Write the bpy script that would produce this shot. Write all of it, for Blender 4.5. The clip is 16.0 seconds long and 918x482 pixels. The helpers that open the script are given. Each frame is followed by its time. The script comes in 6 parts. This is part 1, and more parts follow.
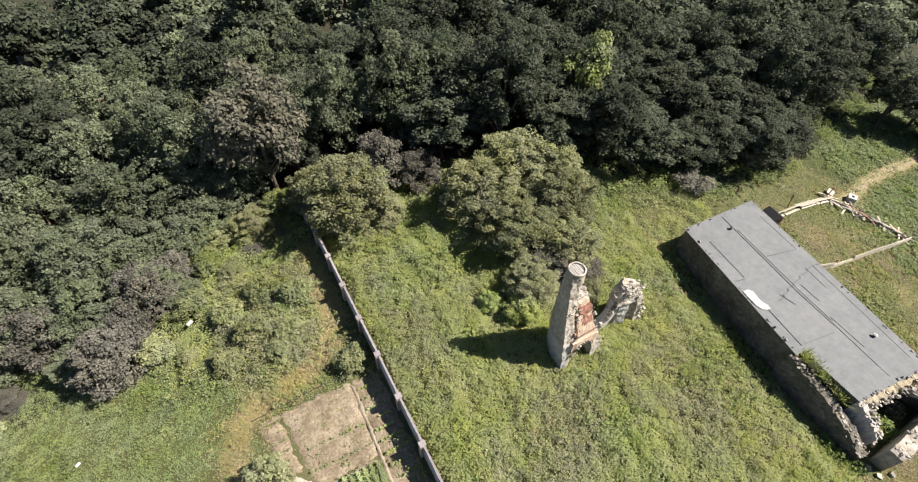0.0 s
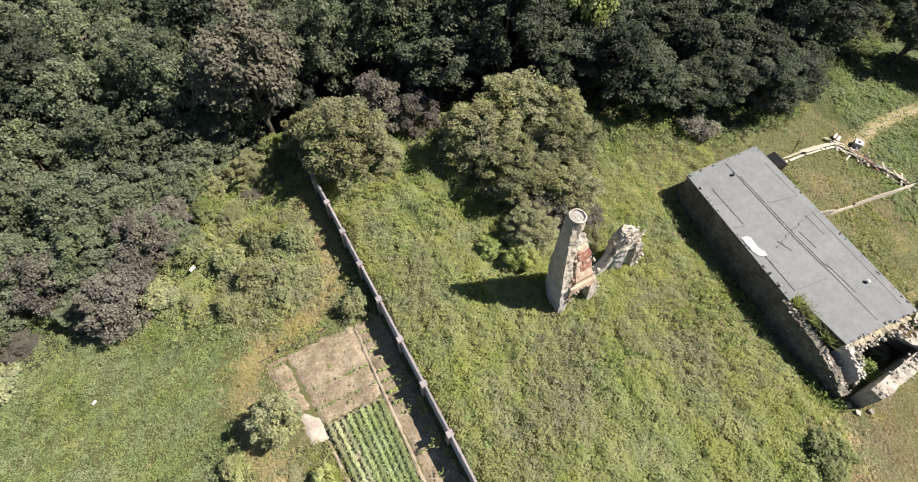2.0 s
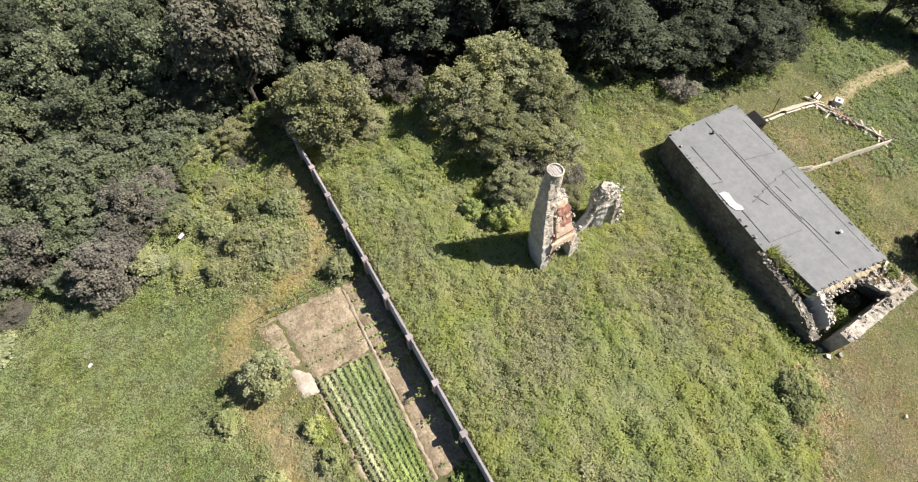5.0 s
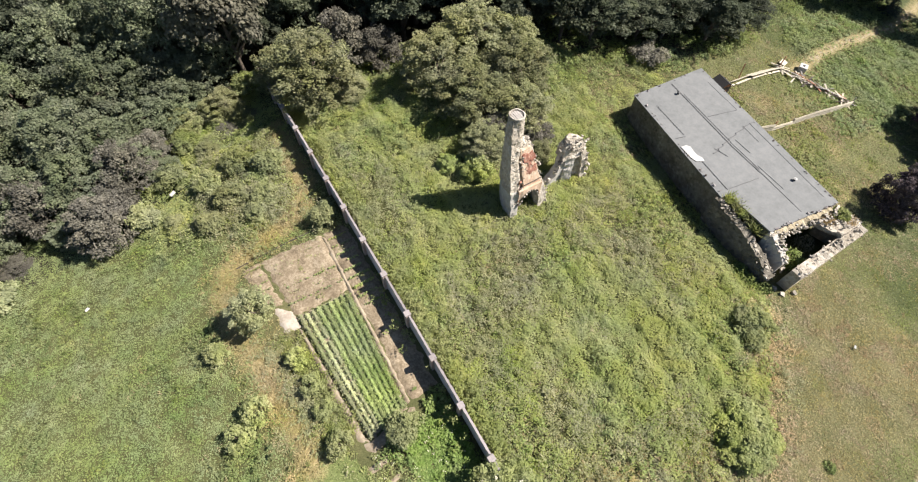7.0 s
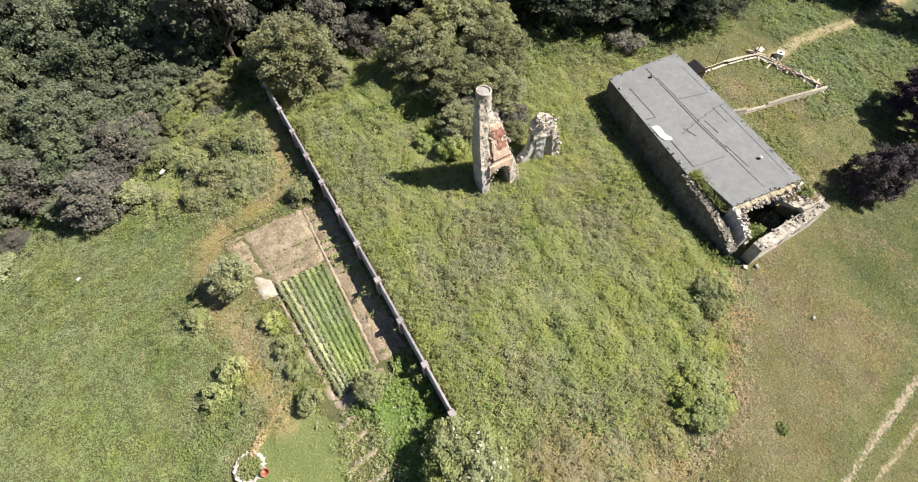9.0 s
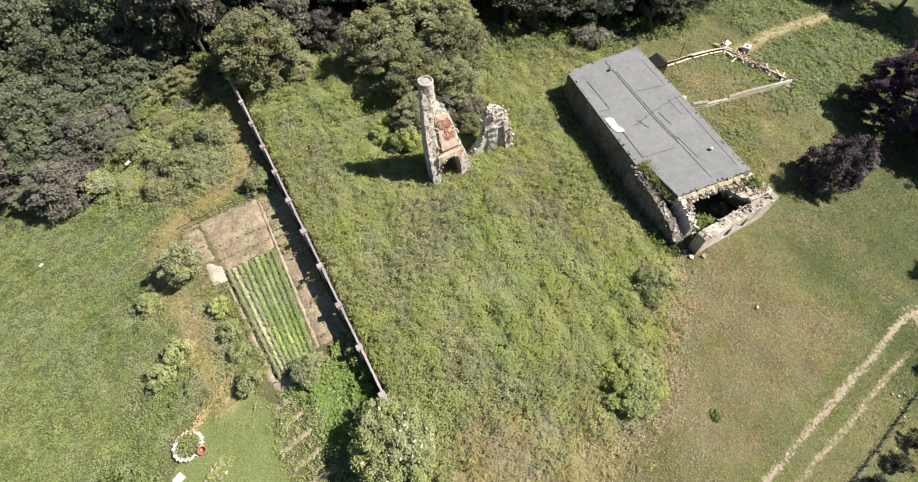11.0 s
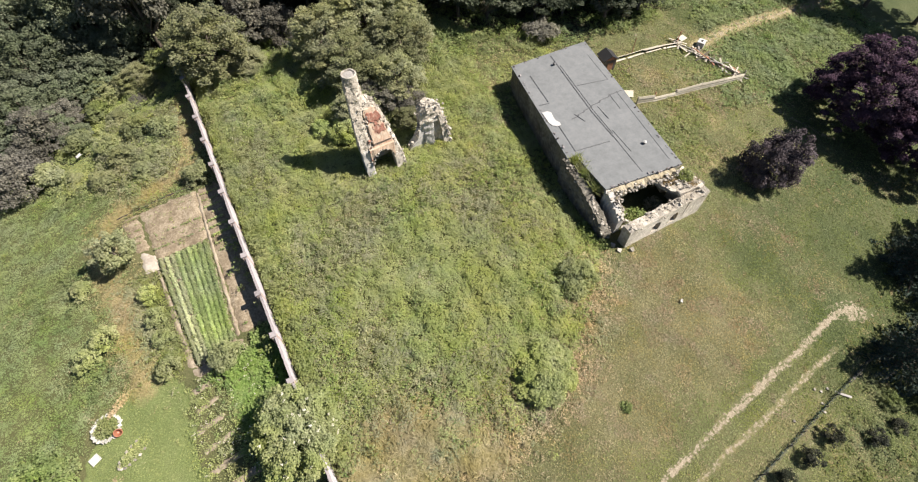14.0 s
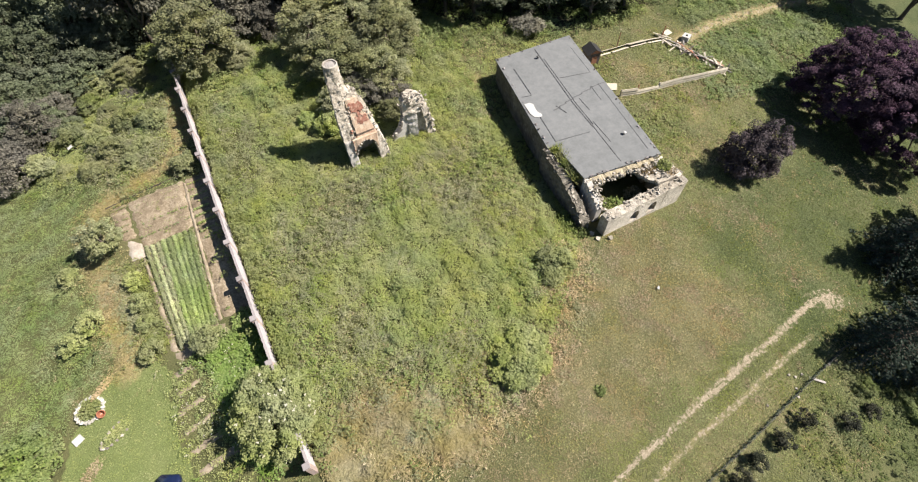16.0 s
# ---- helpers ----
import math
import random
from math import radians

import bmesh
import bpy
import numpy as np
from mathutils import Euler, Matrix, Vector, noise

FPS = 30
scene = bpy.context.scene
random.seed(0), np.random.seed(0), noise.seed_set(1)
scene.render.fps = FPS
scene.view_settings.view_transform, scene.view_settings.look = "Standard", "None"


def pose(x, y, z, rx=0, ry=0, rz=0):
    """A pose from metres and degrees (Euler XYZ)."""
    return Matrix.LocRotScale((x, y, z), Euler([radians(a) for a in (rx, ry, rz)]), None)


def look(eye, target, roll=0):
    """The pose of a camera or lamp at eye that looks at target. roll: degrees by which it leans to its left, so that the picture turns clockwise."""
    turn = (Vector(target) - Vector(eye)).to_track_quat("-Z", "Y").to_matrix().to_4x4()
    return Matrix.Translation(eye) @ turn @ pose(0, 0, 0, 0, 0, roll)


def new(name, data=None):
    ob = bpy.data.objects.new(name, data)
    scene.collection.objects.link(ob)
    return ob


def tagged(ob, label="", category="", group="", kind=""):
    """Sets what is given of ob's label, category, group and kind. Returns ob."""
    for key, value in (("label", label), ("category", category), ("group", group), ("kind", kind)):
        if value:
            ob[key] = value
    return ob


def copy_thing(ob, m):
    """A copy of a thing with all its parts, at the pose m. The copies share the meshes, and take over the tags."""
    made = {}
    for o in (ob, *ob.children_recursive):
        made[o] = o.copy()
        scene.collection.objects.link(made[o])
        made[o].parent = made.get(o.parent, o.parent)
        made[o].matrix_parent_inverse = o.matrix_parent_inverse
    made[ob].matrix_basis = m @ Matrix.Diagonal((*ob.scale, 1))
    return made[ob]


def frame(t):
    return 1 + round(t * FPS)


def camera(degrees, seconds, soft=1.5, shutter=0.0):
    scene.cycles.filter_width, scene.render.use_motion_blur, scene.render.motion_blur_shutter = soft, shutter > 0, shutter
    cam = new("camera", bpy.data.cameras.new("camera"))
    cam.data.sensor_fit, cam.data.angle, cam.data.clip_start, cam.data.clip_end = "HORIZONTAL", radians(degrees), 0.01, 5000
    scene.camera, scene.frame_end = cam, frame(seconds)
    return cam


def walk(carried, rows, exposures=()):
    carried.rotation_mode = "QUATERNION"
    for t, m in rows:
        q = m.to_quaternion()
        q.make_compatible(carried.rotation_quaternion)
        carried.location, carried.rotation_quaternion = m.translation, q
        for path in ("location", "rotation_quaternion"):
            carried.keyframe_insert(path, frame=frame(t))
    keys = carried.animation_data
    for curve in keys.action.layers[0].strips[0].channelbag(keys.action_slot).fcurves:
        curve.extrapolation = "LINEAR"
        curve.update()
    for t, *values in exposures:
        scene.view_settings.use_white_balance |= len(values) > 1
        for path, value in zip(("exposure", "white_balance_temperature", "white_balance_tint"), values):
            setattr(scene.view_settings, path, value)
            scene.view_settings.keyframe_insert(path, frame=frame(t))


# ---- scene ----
# seconds, x, y, z, pitch, roll, yaw
ROWS = [
    (0.0, 0.264, -0.150, 38.648, -48.072, -1.965, -29.819),
    (0.5, 0.247, -0.092, 38.617, -49.969, -2.002, -29.842),
    (1.0, 0.251, -0.046, 38.562, -51.932, -2.048, -29.854),
    (1.5, 0.251, -0.010, 38.596, -53.499, -2.078, -29.855),
    (2.0, 0.241, 0.000, 38.640, -54.769, -2.109, -29.871),
    (2.5, 0.229, 0.047, 38.667, -55.677, -2.182, -29.914),
    (3.0, 0.210, 0.145, 38.631, -56.437, -2.245, -30.039),
    (5.5, 0.066, -3.633, 38.205, -57.112, -1.671, -31.517),
    (6.0, -0.071, -5.239, 38.050, -56.965, -1.474, -31.670),
    (6.5, -0.265, -6.864, 37.876, -56.830, -1.342, -31.702),
    (7.0, -0.484, -8.346, 37.758, -56.717, -1.220, -31.670),
    (7.5, -0.604, -9.510, 37.721, -56.621, -1.084, -31.571),
    (8.0, -0.422, -10.597, 37.781, -56.625, -0.995, -31.417),
    (8.5, -0.016, -11.683, 37.826, -56.559, -0.799, -31.280),
    (9.0, 0.576, -12.688, 37.761, -56.467, -0.650, -31.039),
    (11.5, 6.320, -17.971, 37.688, -56.275, 0.445, -30.005),
    (12.0, 7.724, -19.008, 37.532, -56.285, 0.658, -29.897),
    (12.5, 8.639, -19.658, 37.579, -56.255, 0.845, -29.799),
    (13.0, 9.458, -20.311, 37.672, -56.294, 0.941, -29.680),
    (13.5, 10.236, -20.859, 37.678, -56.287, 1.009, -29.221),
    (14.0, 11.158, -21.419, 37.578, -56.269, 1.089, -29.075),
    (14.5, 11.698, -21.805, 37.417, -56.268, 1.178, -29.007),
    (15.0, 12.121, -22.265, 37.362, -56.169, 1.230, -28.792),
    (15.5, 12.285, -22.910, 37.293, -56.135, 1.275, -28.798),
    (16.0, 12.264, -23.699, 37.335, -55.989, 1.326, -28.846),
]
cam = camera(89.27, 16.0, soft=1.15)
walk(cam, [(t, pose(x, y, z, 90 + p, r, w)) for t, x, y, z, p, r, w in ROWS],
     [(0.0, 1.25), (3.0, 1.29), (7.5, 1.33), (12.0, 1.27), (16.0, 1.21)])

# ---- world and sun ----
SUN = Vector((6.05, -2.75, 7.7)).normalized()
world = bpy.data.worlds.new("world")
scene.world = world
world.use_nodes = True
wt = world.node_tree
sky = wt.nodes.new("ShaderNodeTexSky")
sky.sky_type = "NISHITA"
sky.sun_disc = False
sky.air_density, sky.dust_density = 0.7, 0.3
sky.sun_elevation = math.asin(SUN.z)
sky.sun_rotation = math.atan2(SUN.x, SUN.y)
wt.links.new(sky.outputs[0], wt.nodes["Background"].inputs[0])
wt.nodes["Background"].inputs[1].default_value = 0.05
lamp = bpy.data.lights.new("sun", "SUN")
lamp.energy, lamp.angle, lamp.color = 5.0, radians(0.5), (1.0, 0.93, 0.87)
sun = new("sun", lamp)
sun.matrix_world = look(SUN * 100, (0, 0, 0))

# ---- ground heights ----
TERRAIN = (2.999, 0.591, 1.788, -1.743, 0.631, -1.594, -1.823, -1.035)


def height(x, y):
    """The lie of the land."""
    u, v = 2.2 * np.tanh((x - 21.6) / 52.8), 2.2 * np.tanh((y - 6.0) / 52.8)
    g1 = np.exp(-((x - 40.8) ** 2 + (y - 10.8) ** 2) / 233)
    g2 = np.exp(-((x - 20.4) ** 2 + (y - 9.6) ** 2) / 184)
    g3 = np.exp(-(((x - 34.6 - 0.156 * (y + 6.0)) / 2.6) ** 2) - (((y - 5.0) / 12.5) ** 6))
    c = TERRAIN
    uneven = 0.05 * wave(x, y, 2.2, 3) + 0.08 * wave(x, y, 7.0, 4)
    return uneven + c[0] + c[1] * u + c[2] * v + c[3] * u * u + c[4] * u * v + c[5] * v * v + c[6] * g1 + c[7] * g2 - 0.6 * g3


def wave(x, y, size, seed):
    """Smooth uneven field in about -1..1 with patches about size metres across."""
    rng = np.random.RandomState(seed)
    out = 0.0
    for k in range(9):
        a, s, p = rng.uniform(0, 6.283), rng.uniform(0.6, 1.7), rng.uniform(0, 6.283)
        out = out + np.sin((x * math.cos(a) + y * math.sin(a)) * s * 3.0 / size + p)
    return out / 4.2


def inside(x, y, poly):
    """Whether points lie within a polygon."""
    hit = np.zeros(np.shape(x), bool)
    for (ax, ay), (bx, by) in zip(poly, poly[1:] + poly[:1]):
        cross = ((ay > y) != (by > y)) & (x < (bx - ax) * (y - ay) / (by - ay + 1e-9) + ax)
        hit ^= cross
    return hit


def from_line(x, y, line):
    """Distance of points from a polyline."""
    best = np.full(np.shape(x), 1e9)
    for (ax, ay), (bx, by) in zip(line, line[1:]):
        dx, dy = bx - ax, by - ay
        t = np.clip(((x - ax) * dx + (y - ay) * dy) / (dx * dx + dy * dy), 0, 1)
        best = np.minimum(best, np.hypot(x - ax - t * dx, y - ay - t * dy))
    return best


# ---- materials ----
def material(name, roughness=0.9, metallic=0.0):
    m = bpy.data.materials.new(name)
    m.use_nodes = True
    b = m.node_tree.nodes["Principled BSDF"]
    b.inputs["Roughness"].default_value, b.inputs["Metallic"].default_value = roughness, metallic
    b.inputs["Specular IOR Level"].default_value = 0.25
    return m, m.node_tree, b


def node(nt, kind, **values):
    n = nt.nodes.new(kind)
    for k, v in values.items():
        n.inputs[k.replace("_", " ")].default_value = v
    return n


def ramp(nt, source, stops):
    r = nt.nodes.new("ShaderNodeValToRGB")
    e = r.color_ramp.elements
    e[0].position, e[1].position = stops[0][0], stops[-1][0]
    e[0].color, e[1].color = (*stops[0][1], 1), (*stops[-1][1], 1)
    for p, c in stops[1:-1]:
        e.new(p).color = (*c, 1)
    nt.links.new(source, r.inputs[0])
    return r.outputs[0]


def mix(nt, fac, a, b, kind="MIX"):
    n = nt.nodes.new("ShaderNodeMix")
    n.data_type, n.blend_type = "RGBA", kind
    for socket, v in ((n.inputs[0], fac), (n.inputs[6], a), (n.inputs[7], b)):
        if isinstance(v, bpy.types.NodeSocket):
            nt.links.new(v, socket)
        else:
            socket.default_value = v if isinstance(v, (int, float)) else (*v, 1)
    return n.outputs[2]


def noise_tex(nt, scale, detail=4.0, rough=0.6, coords=None):
    n = node(nt, "ShaderNodeTexNoise", Scale=scale, Detail=detail, Roughness=rough)
    if coords is None:
        coords = nt.nodes.new("ShaderNodeNewGeometry").outputs["Position"]
    nt.links.new(coords, n.inputs["Vector"])
    return n.outputs["Fac"]


def bump(nt, b, source, strength, distance):
    n = node(nt, "ShaderNodeBump", Strength=strength, Distance=distance)
    nt.links.new(source, n.inputs["Height"])
    nt.links.new(n.outputs[0], b.inputs["Normal"])


def leaf_material(name, stops, through_light=0.38, mottle=0.42):
    """Foliage: every leaf its own tint, some light passing through."""
    m, nt, b = material(name, 0.8)
    b.inputs["Specular IOR Level"].default_value = 0.12
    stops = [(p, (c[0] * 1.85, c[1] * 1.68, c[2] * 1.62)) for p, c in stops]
    island = nt.nodes.new("ShaderNodeNewGeometry").outputs["Random Per Island"]
    n = noise_tex(nt, 0.55, 2.0)
    add = nt.nodes.new("ShaderNodeMath")
    add.operation = "MULTIPLY_ADD"
    nt.links.new(n, add.inputs[0])
    add.inputs[1].default_value = 0.9
    half = nt.nodes.new("ShaderNodeMath")
    half.operation = "MULTIPLY_ADD"
    nt.links.new(island, half.inputs[0])
    half.inputs[1].default_value, half.inputs[2].default_value = mottle, 0.05 - mottle / 2
    nt.links.new(half.outputs[0], add.inputs[2])
    colour = ramp(nt, add.outputs[0], stops)
    info = nt.nodes.new("ShaderNodeObjectInfo")
    hsv = node(nt, "ShaderNodeHueSaturation", Saturation=1.0)
    patch = noise_tex(nt, 0.17, 3.0, 0.6)
    for source, lo, hi, socket in ((info.outputs["Random"], 0.75, 1.25, "Value"), (patch, 0.482, 0.516, "Hue"), (noise_tex(nt, 0.31, 3.0), 0.72, 1.22, "Saturation")):
        vary = nt.nodes.new("ShaderNodeMapRange")
        vary.inputs["From Min"].default_value = 0.0 if socket == "Value" else 0.25
        vary.inputs["From Max"].default_value = 1.0 if socket == "Value" else 0.75
        vary.inputs["To Min"].default_value, vary.inputs["To Max"].default_value = lo, hi
        nt.links.new(source, vary.inputs[0])
        nt.links.new(vary.outputs[0], hsv.inputs[socket])
    nt.links.new(colour, hsv.inputs["Color"])
    nt.links.new(hsv.outputs[0], b.inputs["Base Color"])
    t = nt.nodes.new("ShaderNodeBsdfTranslucent")
    nt.links.new(hsv.outputs[0], t.inputs[0])
    s = node(nt, "ShaderNodeMixShader", Fac=through_light)
    nt.links.new(b.outputs[0], s.inputs[1])
    nt.links.new(t.outputs[0], s.inputs[2])
    nt.links.new(s.outputs[0], nt.nodes["Material Output"].inputs[0])
    return m


def grained(name, stops, scale, bump_scale, depth, roughness=0.9, object_random=0.0, coarse=0.25):
    """A surface with stains and grain at two scales."""
    m, nt, b = material(name, roughness)
    big, fine = noise_tex(nt, coarse, 4.0), noise_tex(nt, scale, 6.0, 0.7)
    both = mix(nt, 0.55, big, fine)
    colour = ramp(nt, both, stops)
    if object_random:
        info = nt.nodes.new("ShaderNodeObjectInfo")
        hsv = node(nt, "ShaderNodeHueSaturation")
        vary = nt.nodes.new("ShaderNodeMapRange")
        vary.inputs["To Min"].default_value, vary.inputs["To Max"].default_value = 1 - object_random, 1 + object_random
        nt.links.new(info.outputs["Random"], vary.inputs[0])
        nt.links.new(vary.outputs[0], hsv.inputs["Value"])
        nt.links.new(colour, hsv.inputs["Color"])
        colour = hsv.outputs[0]
    nt.links.new(colour, b.inputs["Base Color"])
    bump(nt, b, noise_tex(nt, bump_scale, 5.0, 0.7), 0.9, depth)
    return m


def masonry(name, stops, mortar, size, depth):
    """Rubble stonework: uneven stones in mortar."""
    m, nt, b = material(name, 0.95)
    pos = nt.nodes.new("ShaderNodeNewGeometry").outputs["Position"]
    warp = node(nt, "ShaderNodeTexNoise", Scale=2.5, Detail=3.0)
    nt.links.new(pos, warp.inputs["Vector"])
    shift = nt.nodes.new("ShaderNodeVectorMath")
    shift.operation = "MULTIPLY_ADD"
    nt.links.new(warp.outputs["Color"], shift.inputs[0])
    shift.inputs[1].default_value = (0.35, 0.35, 0.25)
    nt.links.new(pos, shift.inputs[2])
    cell = node(nt, "ShaderNodeTexVoronoi", Scale=1 / size)
    edge = node(nt, "ShaderNodeTexVoronoi", Scale=1 / size)
    edge.feature = "DISTANCE_TO_EDGE"
    for v in (cell, edge):
        nt.links.new(shift.outputs[0], v.inputs["Vector"])
    tone = mix(nt, 0.5, cell.outputs["Color"], noise_tex(nt, 0.7, 5.0))
    stone = ramp(nt, tone, stops)
    gap = ramp(nt, edge.outputs["Distance"], [(0.02, (0, 0, 0)), (0.12, (1, 1, 1))])
    colour = mix(nt, gap, mortar, stone)
    stain = ramp(nt, noise_tex(nt, 0.45, 6.0, 0.7), [(0.35, (0.5, 0.48, 0.44)), (0.6, (1, 1, 1))])
    nt.links.new(mix(nt, 0.8, colour, stain, "MULTIPLY"), b.inputs["Base Color"])
    rough = noise_tex(nt, 9.0, 5.0, 0.7)
    bump(nt, b, mix(nt, 0.35, gap, rough), 1.0, depth)
    return m


LEAF_ROBINIA = leaf_material("robinia_leaves", [(0.0, (0.036, 0.050, 0.028)), (0.5, (0.080, 0.102, 0.061)), (1.0, (0.15, 0.174, 0.115))])
LEAF_FOREST = leaf_material("forest_leaves", [(0.0, (0.017, 0.024, 0.015)), (0.5, (0.042, 0.055, 0.035)), (1.0, (0.096, 0.112, 0.076))])
LEAF_OLIVE = leaf_material("olive_leaves", [(0.0, (0.066, 0.080, 0.038)), (0.5, (0.124, 0.142, 0.072)), (1.0, (0.205, 0.214, 0.125))], mottle=0.48)
LEAF_YELLOW = leaf_material("yellow_green_leaves", [(0.0, (0.058, 0.082, 0.026)), (0.5, (0.112, 0.142, 0.05)), (1.0, (0.19, 0.215, 0.095))])
LEAF_GREY = leaf_material("grey_leaves", [(0.0, (0.05, 0.055, 0.04)), (0.5, (0.10, 0.106, 0.077)), (1.0, (0.18, 0.185, 0.14))])
LEAF_PURPLE = leaf_material("purple_leaves", [(0.0, (0.010, 0.007, 0.010)), (0.5, (0.028, 0.017, 0.027)), (1.0, (0.075, 0.05, 0.07))], 0.12)
LEAF_PLUM = leaf_material("dull_plum_leaves", [(0.0, (0.018, 0.015, 0.017)), (0.5, (0.052, 0.046, 0.050)), (1.0, (0.135, 0.125, 0.13))], 0.15)
LEAF_DULL = leaf_material("dull_shrub_leaves", [(0.0, (0.038, 0.040, 0.034)), (0.5, (0.080, 0.083, 0.067)), (1.0, (0.155, 0.16, 0.125))], 0.32)
LEAF_TAN = leaf_material("tan_dry_grass", [(0.0, (0.142, 0.132, 0.06)), (0.5, (0.214, 0.203, 0.10)), (1.0, (0.30, 0.286, 0.168))], mottle=0.48)
LEAF_LUSH = leaf_material("lush_grass_blades", [(0.0, (0.038, 0.056, 0.018)), (0.5, (0.068, 0.09, 0.034)), (1.0, (0.12, 0.136, 0.06))])
LEAF_SHRUB = leaf_material("wild_shrub_leaves", [(0.0, (0.078, 0.10, 0.044)), (0.5, (0.14, 0.168, 0.08)), (1.0, (0.225, 0.245, 0.135))], 0.42)
LEAF_FIR = leaf_material("fir_needles", [(0.0, (0.006, 0.011, 0.008)), (0.5, (0.019, 0.032, 0.023)), (1.0, (0.066, 0.086, 0.07))], 0.06)
LEAF_YEW = leaf_material("yew_needles", [(0.0, (0.006, 0.008, 0.005)), (0.5, (0.016, 0.02, 0.012)), (1.0, (0.05, 0.05, 0.034))], 0.06)
LEAF_BUSH = leaf_material("bush_leaves", [(0.0, (0.10, 0.145, 0.042)), (0.5, (0.172, 0.218, 0.076)), (1.0, (0.26, 0.295, 0.13))], 0.42)
LEAF_ELDER = leaf_material("elder_leaves", [(0.0, (0.095, 0.125, 0.048)), (0.5, (0.165, 0.198, 0.085)), (1.0, (0.245, 0.268, 0.138))])
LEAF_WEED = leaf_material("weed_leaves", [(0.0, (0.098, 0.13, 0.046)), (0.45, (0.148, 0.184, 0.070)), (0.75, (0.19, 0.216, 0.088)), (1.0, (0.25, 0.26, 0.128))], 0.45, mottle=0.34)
LEAF_WEEDGREY = leaf_material("grey_weed_leaves", [(0.0, (0.082, 0.098, 0.05)), (0.5, (0.13, 0.146, 0.08)), (1.0, (0.20, 0.205, 0.125))], mottle=0.36)
LEAF_NETTLE = leaf_material("nettle_leaves", [(0.0, (0.042, 0.068, 0.022)), (0.5, (0.092, 0.125, 0.045)), (1.0, (0.17, 0.20, 0.085))], mottle=0.48)
LEAF_HAULM = leaf_material("pale_haulm_leaves", [(0.0, (0.105, 0.135, 0.065)), (0.5, (0.19, 0.222, 0.125)), (1.0, (0.29, 0.315, 0.21))])
LEAF_LEAFY = leaf_material("vegetable_leaves", [(0.0, (0.062, 0.105, 0.03)), (0.5, (0.118, 0.176, 0.055)), (1.0, (0.195, 0.25, 0.105))])
LEAF_RANK = leaf_material("rank_grass_blades", [(0.0, (0.078, 0.118, 0.046)), (0.5, (0.132, 0.18, 0.075)), (1.0, (0.21, 0.25, 0.12))], mottle=0.24)
LEAF_STRAW = leaf_material("dry_grass_blades", [(0.0, (0.14, 0.118, 0.066)), (0.5, (0.215, 0.188, 0.112)), (1.0, (0.31, 0.285, 0.19))], mottle=0.48)
LEAF_GRASS = leaf_material("grass_blades", [(0.0, (0.085, 0.112, 0.04)), (0.5, (0.142, 0.17, 0.068)), (1.0, (0.22, 0.236, 0.11))], mottle=0.4)
LEAF_POTATO = leaf_material("potato_leaves", [(0.0, (0.07, 0.104, 0.038)), (0.5, (0.138, 0.186, 0.074)), (1.0, (0.23, 0.278, 0.14))])
PETAL = leaf_material("white_blossom", [(0.0, (0.29, 0.30, 0.23)), (1.0, (0.38, 0.395, 0.32))])
LIME_STONE = grained("limewashed_stone", [(0.3, (0.30, 0.28, 0.235)), (0.5, (0.42, 0.40, 0.345)), (0.7, (0.54, 0.52, 0.46))], 5.0, 12.0, 0.03, object_random=0.2, coarse=2.0)
BARK = grained("bark", [(0.3, (0.05, 0.04, 0.03)), (0.7, (0.16, 0.13, 0.10))], 8.0, 14.0, 0.03)
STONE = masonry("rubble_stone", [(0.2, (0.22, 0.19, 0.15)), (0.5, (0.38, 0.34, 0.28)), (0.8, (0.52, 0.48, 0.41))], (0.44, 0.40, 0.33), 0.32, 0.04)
# darker rubble: deep shade of the west walls put into the base colour
STONE_SHADE = masonry("shaded_rubble", [(0.2, (0.085, 0.078, 0.062)), (0.5, (0.165, 0.15, 0.122)), (0.8, (0.28, 0.255, 0.21))], (0.17, 0.155, 0.125), 0.34, 0.05)
# paler rubble: stronger sun on the end wall's front put into its colour
STONE_LIT = masonry("sunlit_rubble", [(0.2, (0.46, 0.41, 0.33)), (0.5, (0.64, 0.585, 0.49)), (0.8, (0.76, 0.71, 0.62))], (0.66, 0.60, 0.50), 0.30, 0.04)
STONE_LIGHT = masonry("pale_rubble_stone", [(0.2, (0.29, 0.255, 0.205)), (0.5, (0.46, 0.415, 0.345)), (0.8, (0.59, 0.545, 0.465))], (0.46, 0.405, 0.325), 0.28, 0.035)
SANDY = grained("sandy_rubble", [(0.3, (0.20, 0.165, 0.10)), (0.5, (0.31, 0.265, 0.18)), (0.72, (0.43, 0.385, 0.29))], 5.0, 9.0, 0.06, coarse=0.9)
PLASTER = grained("weathered_plaster", [(0.3, (0.24, 0.23, 0.205)), (0.5, (0.37, 0.35, 0.315)), (0.72, (0.49, 0.465, 0.42))], 3.0, 6.0, 0.04)
RUBBLE = grained("broken_stone", [(0.3, (0.17, 0.15, 0.12)), (0.5, (0.29, 0.26, 0.215)), (0.72, (0.40, 0.365, 0.31))], 6.0, 12.0, 0.03, object_random=0.42, coarse=1.5)
BRICK_RED = grained("red_brick", [(0.36, (0.20, 0.085, 0.06)), (0.5, (0.29, 0.13, 0.09)), (0.62, (0.42, 0.31, 0.23))], 7.0, 10.0, 0.03, object_random=0.2, coarse=3.0)
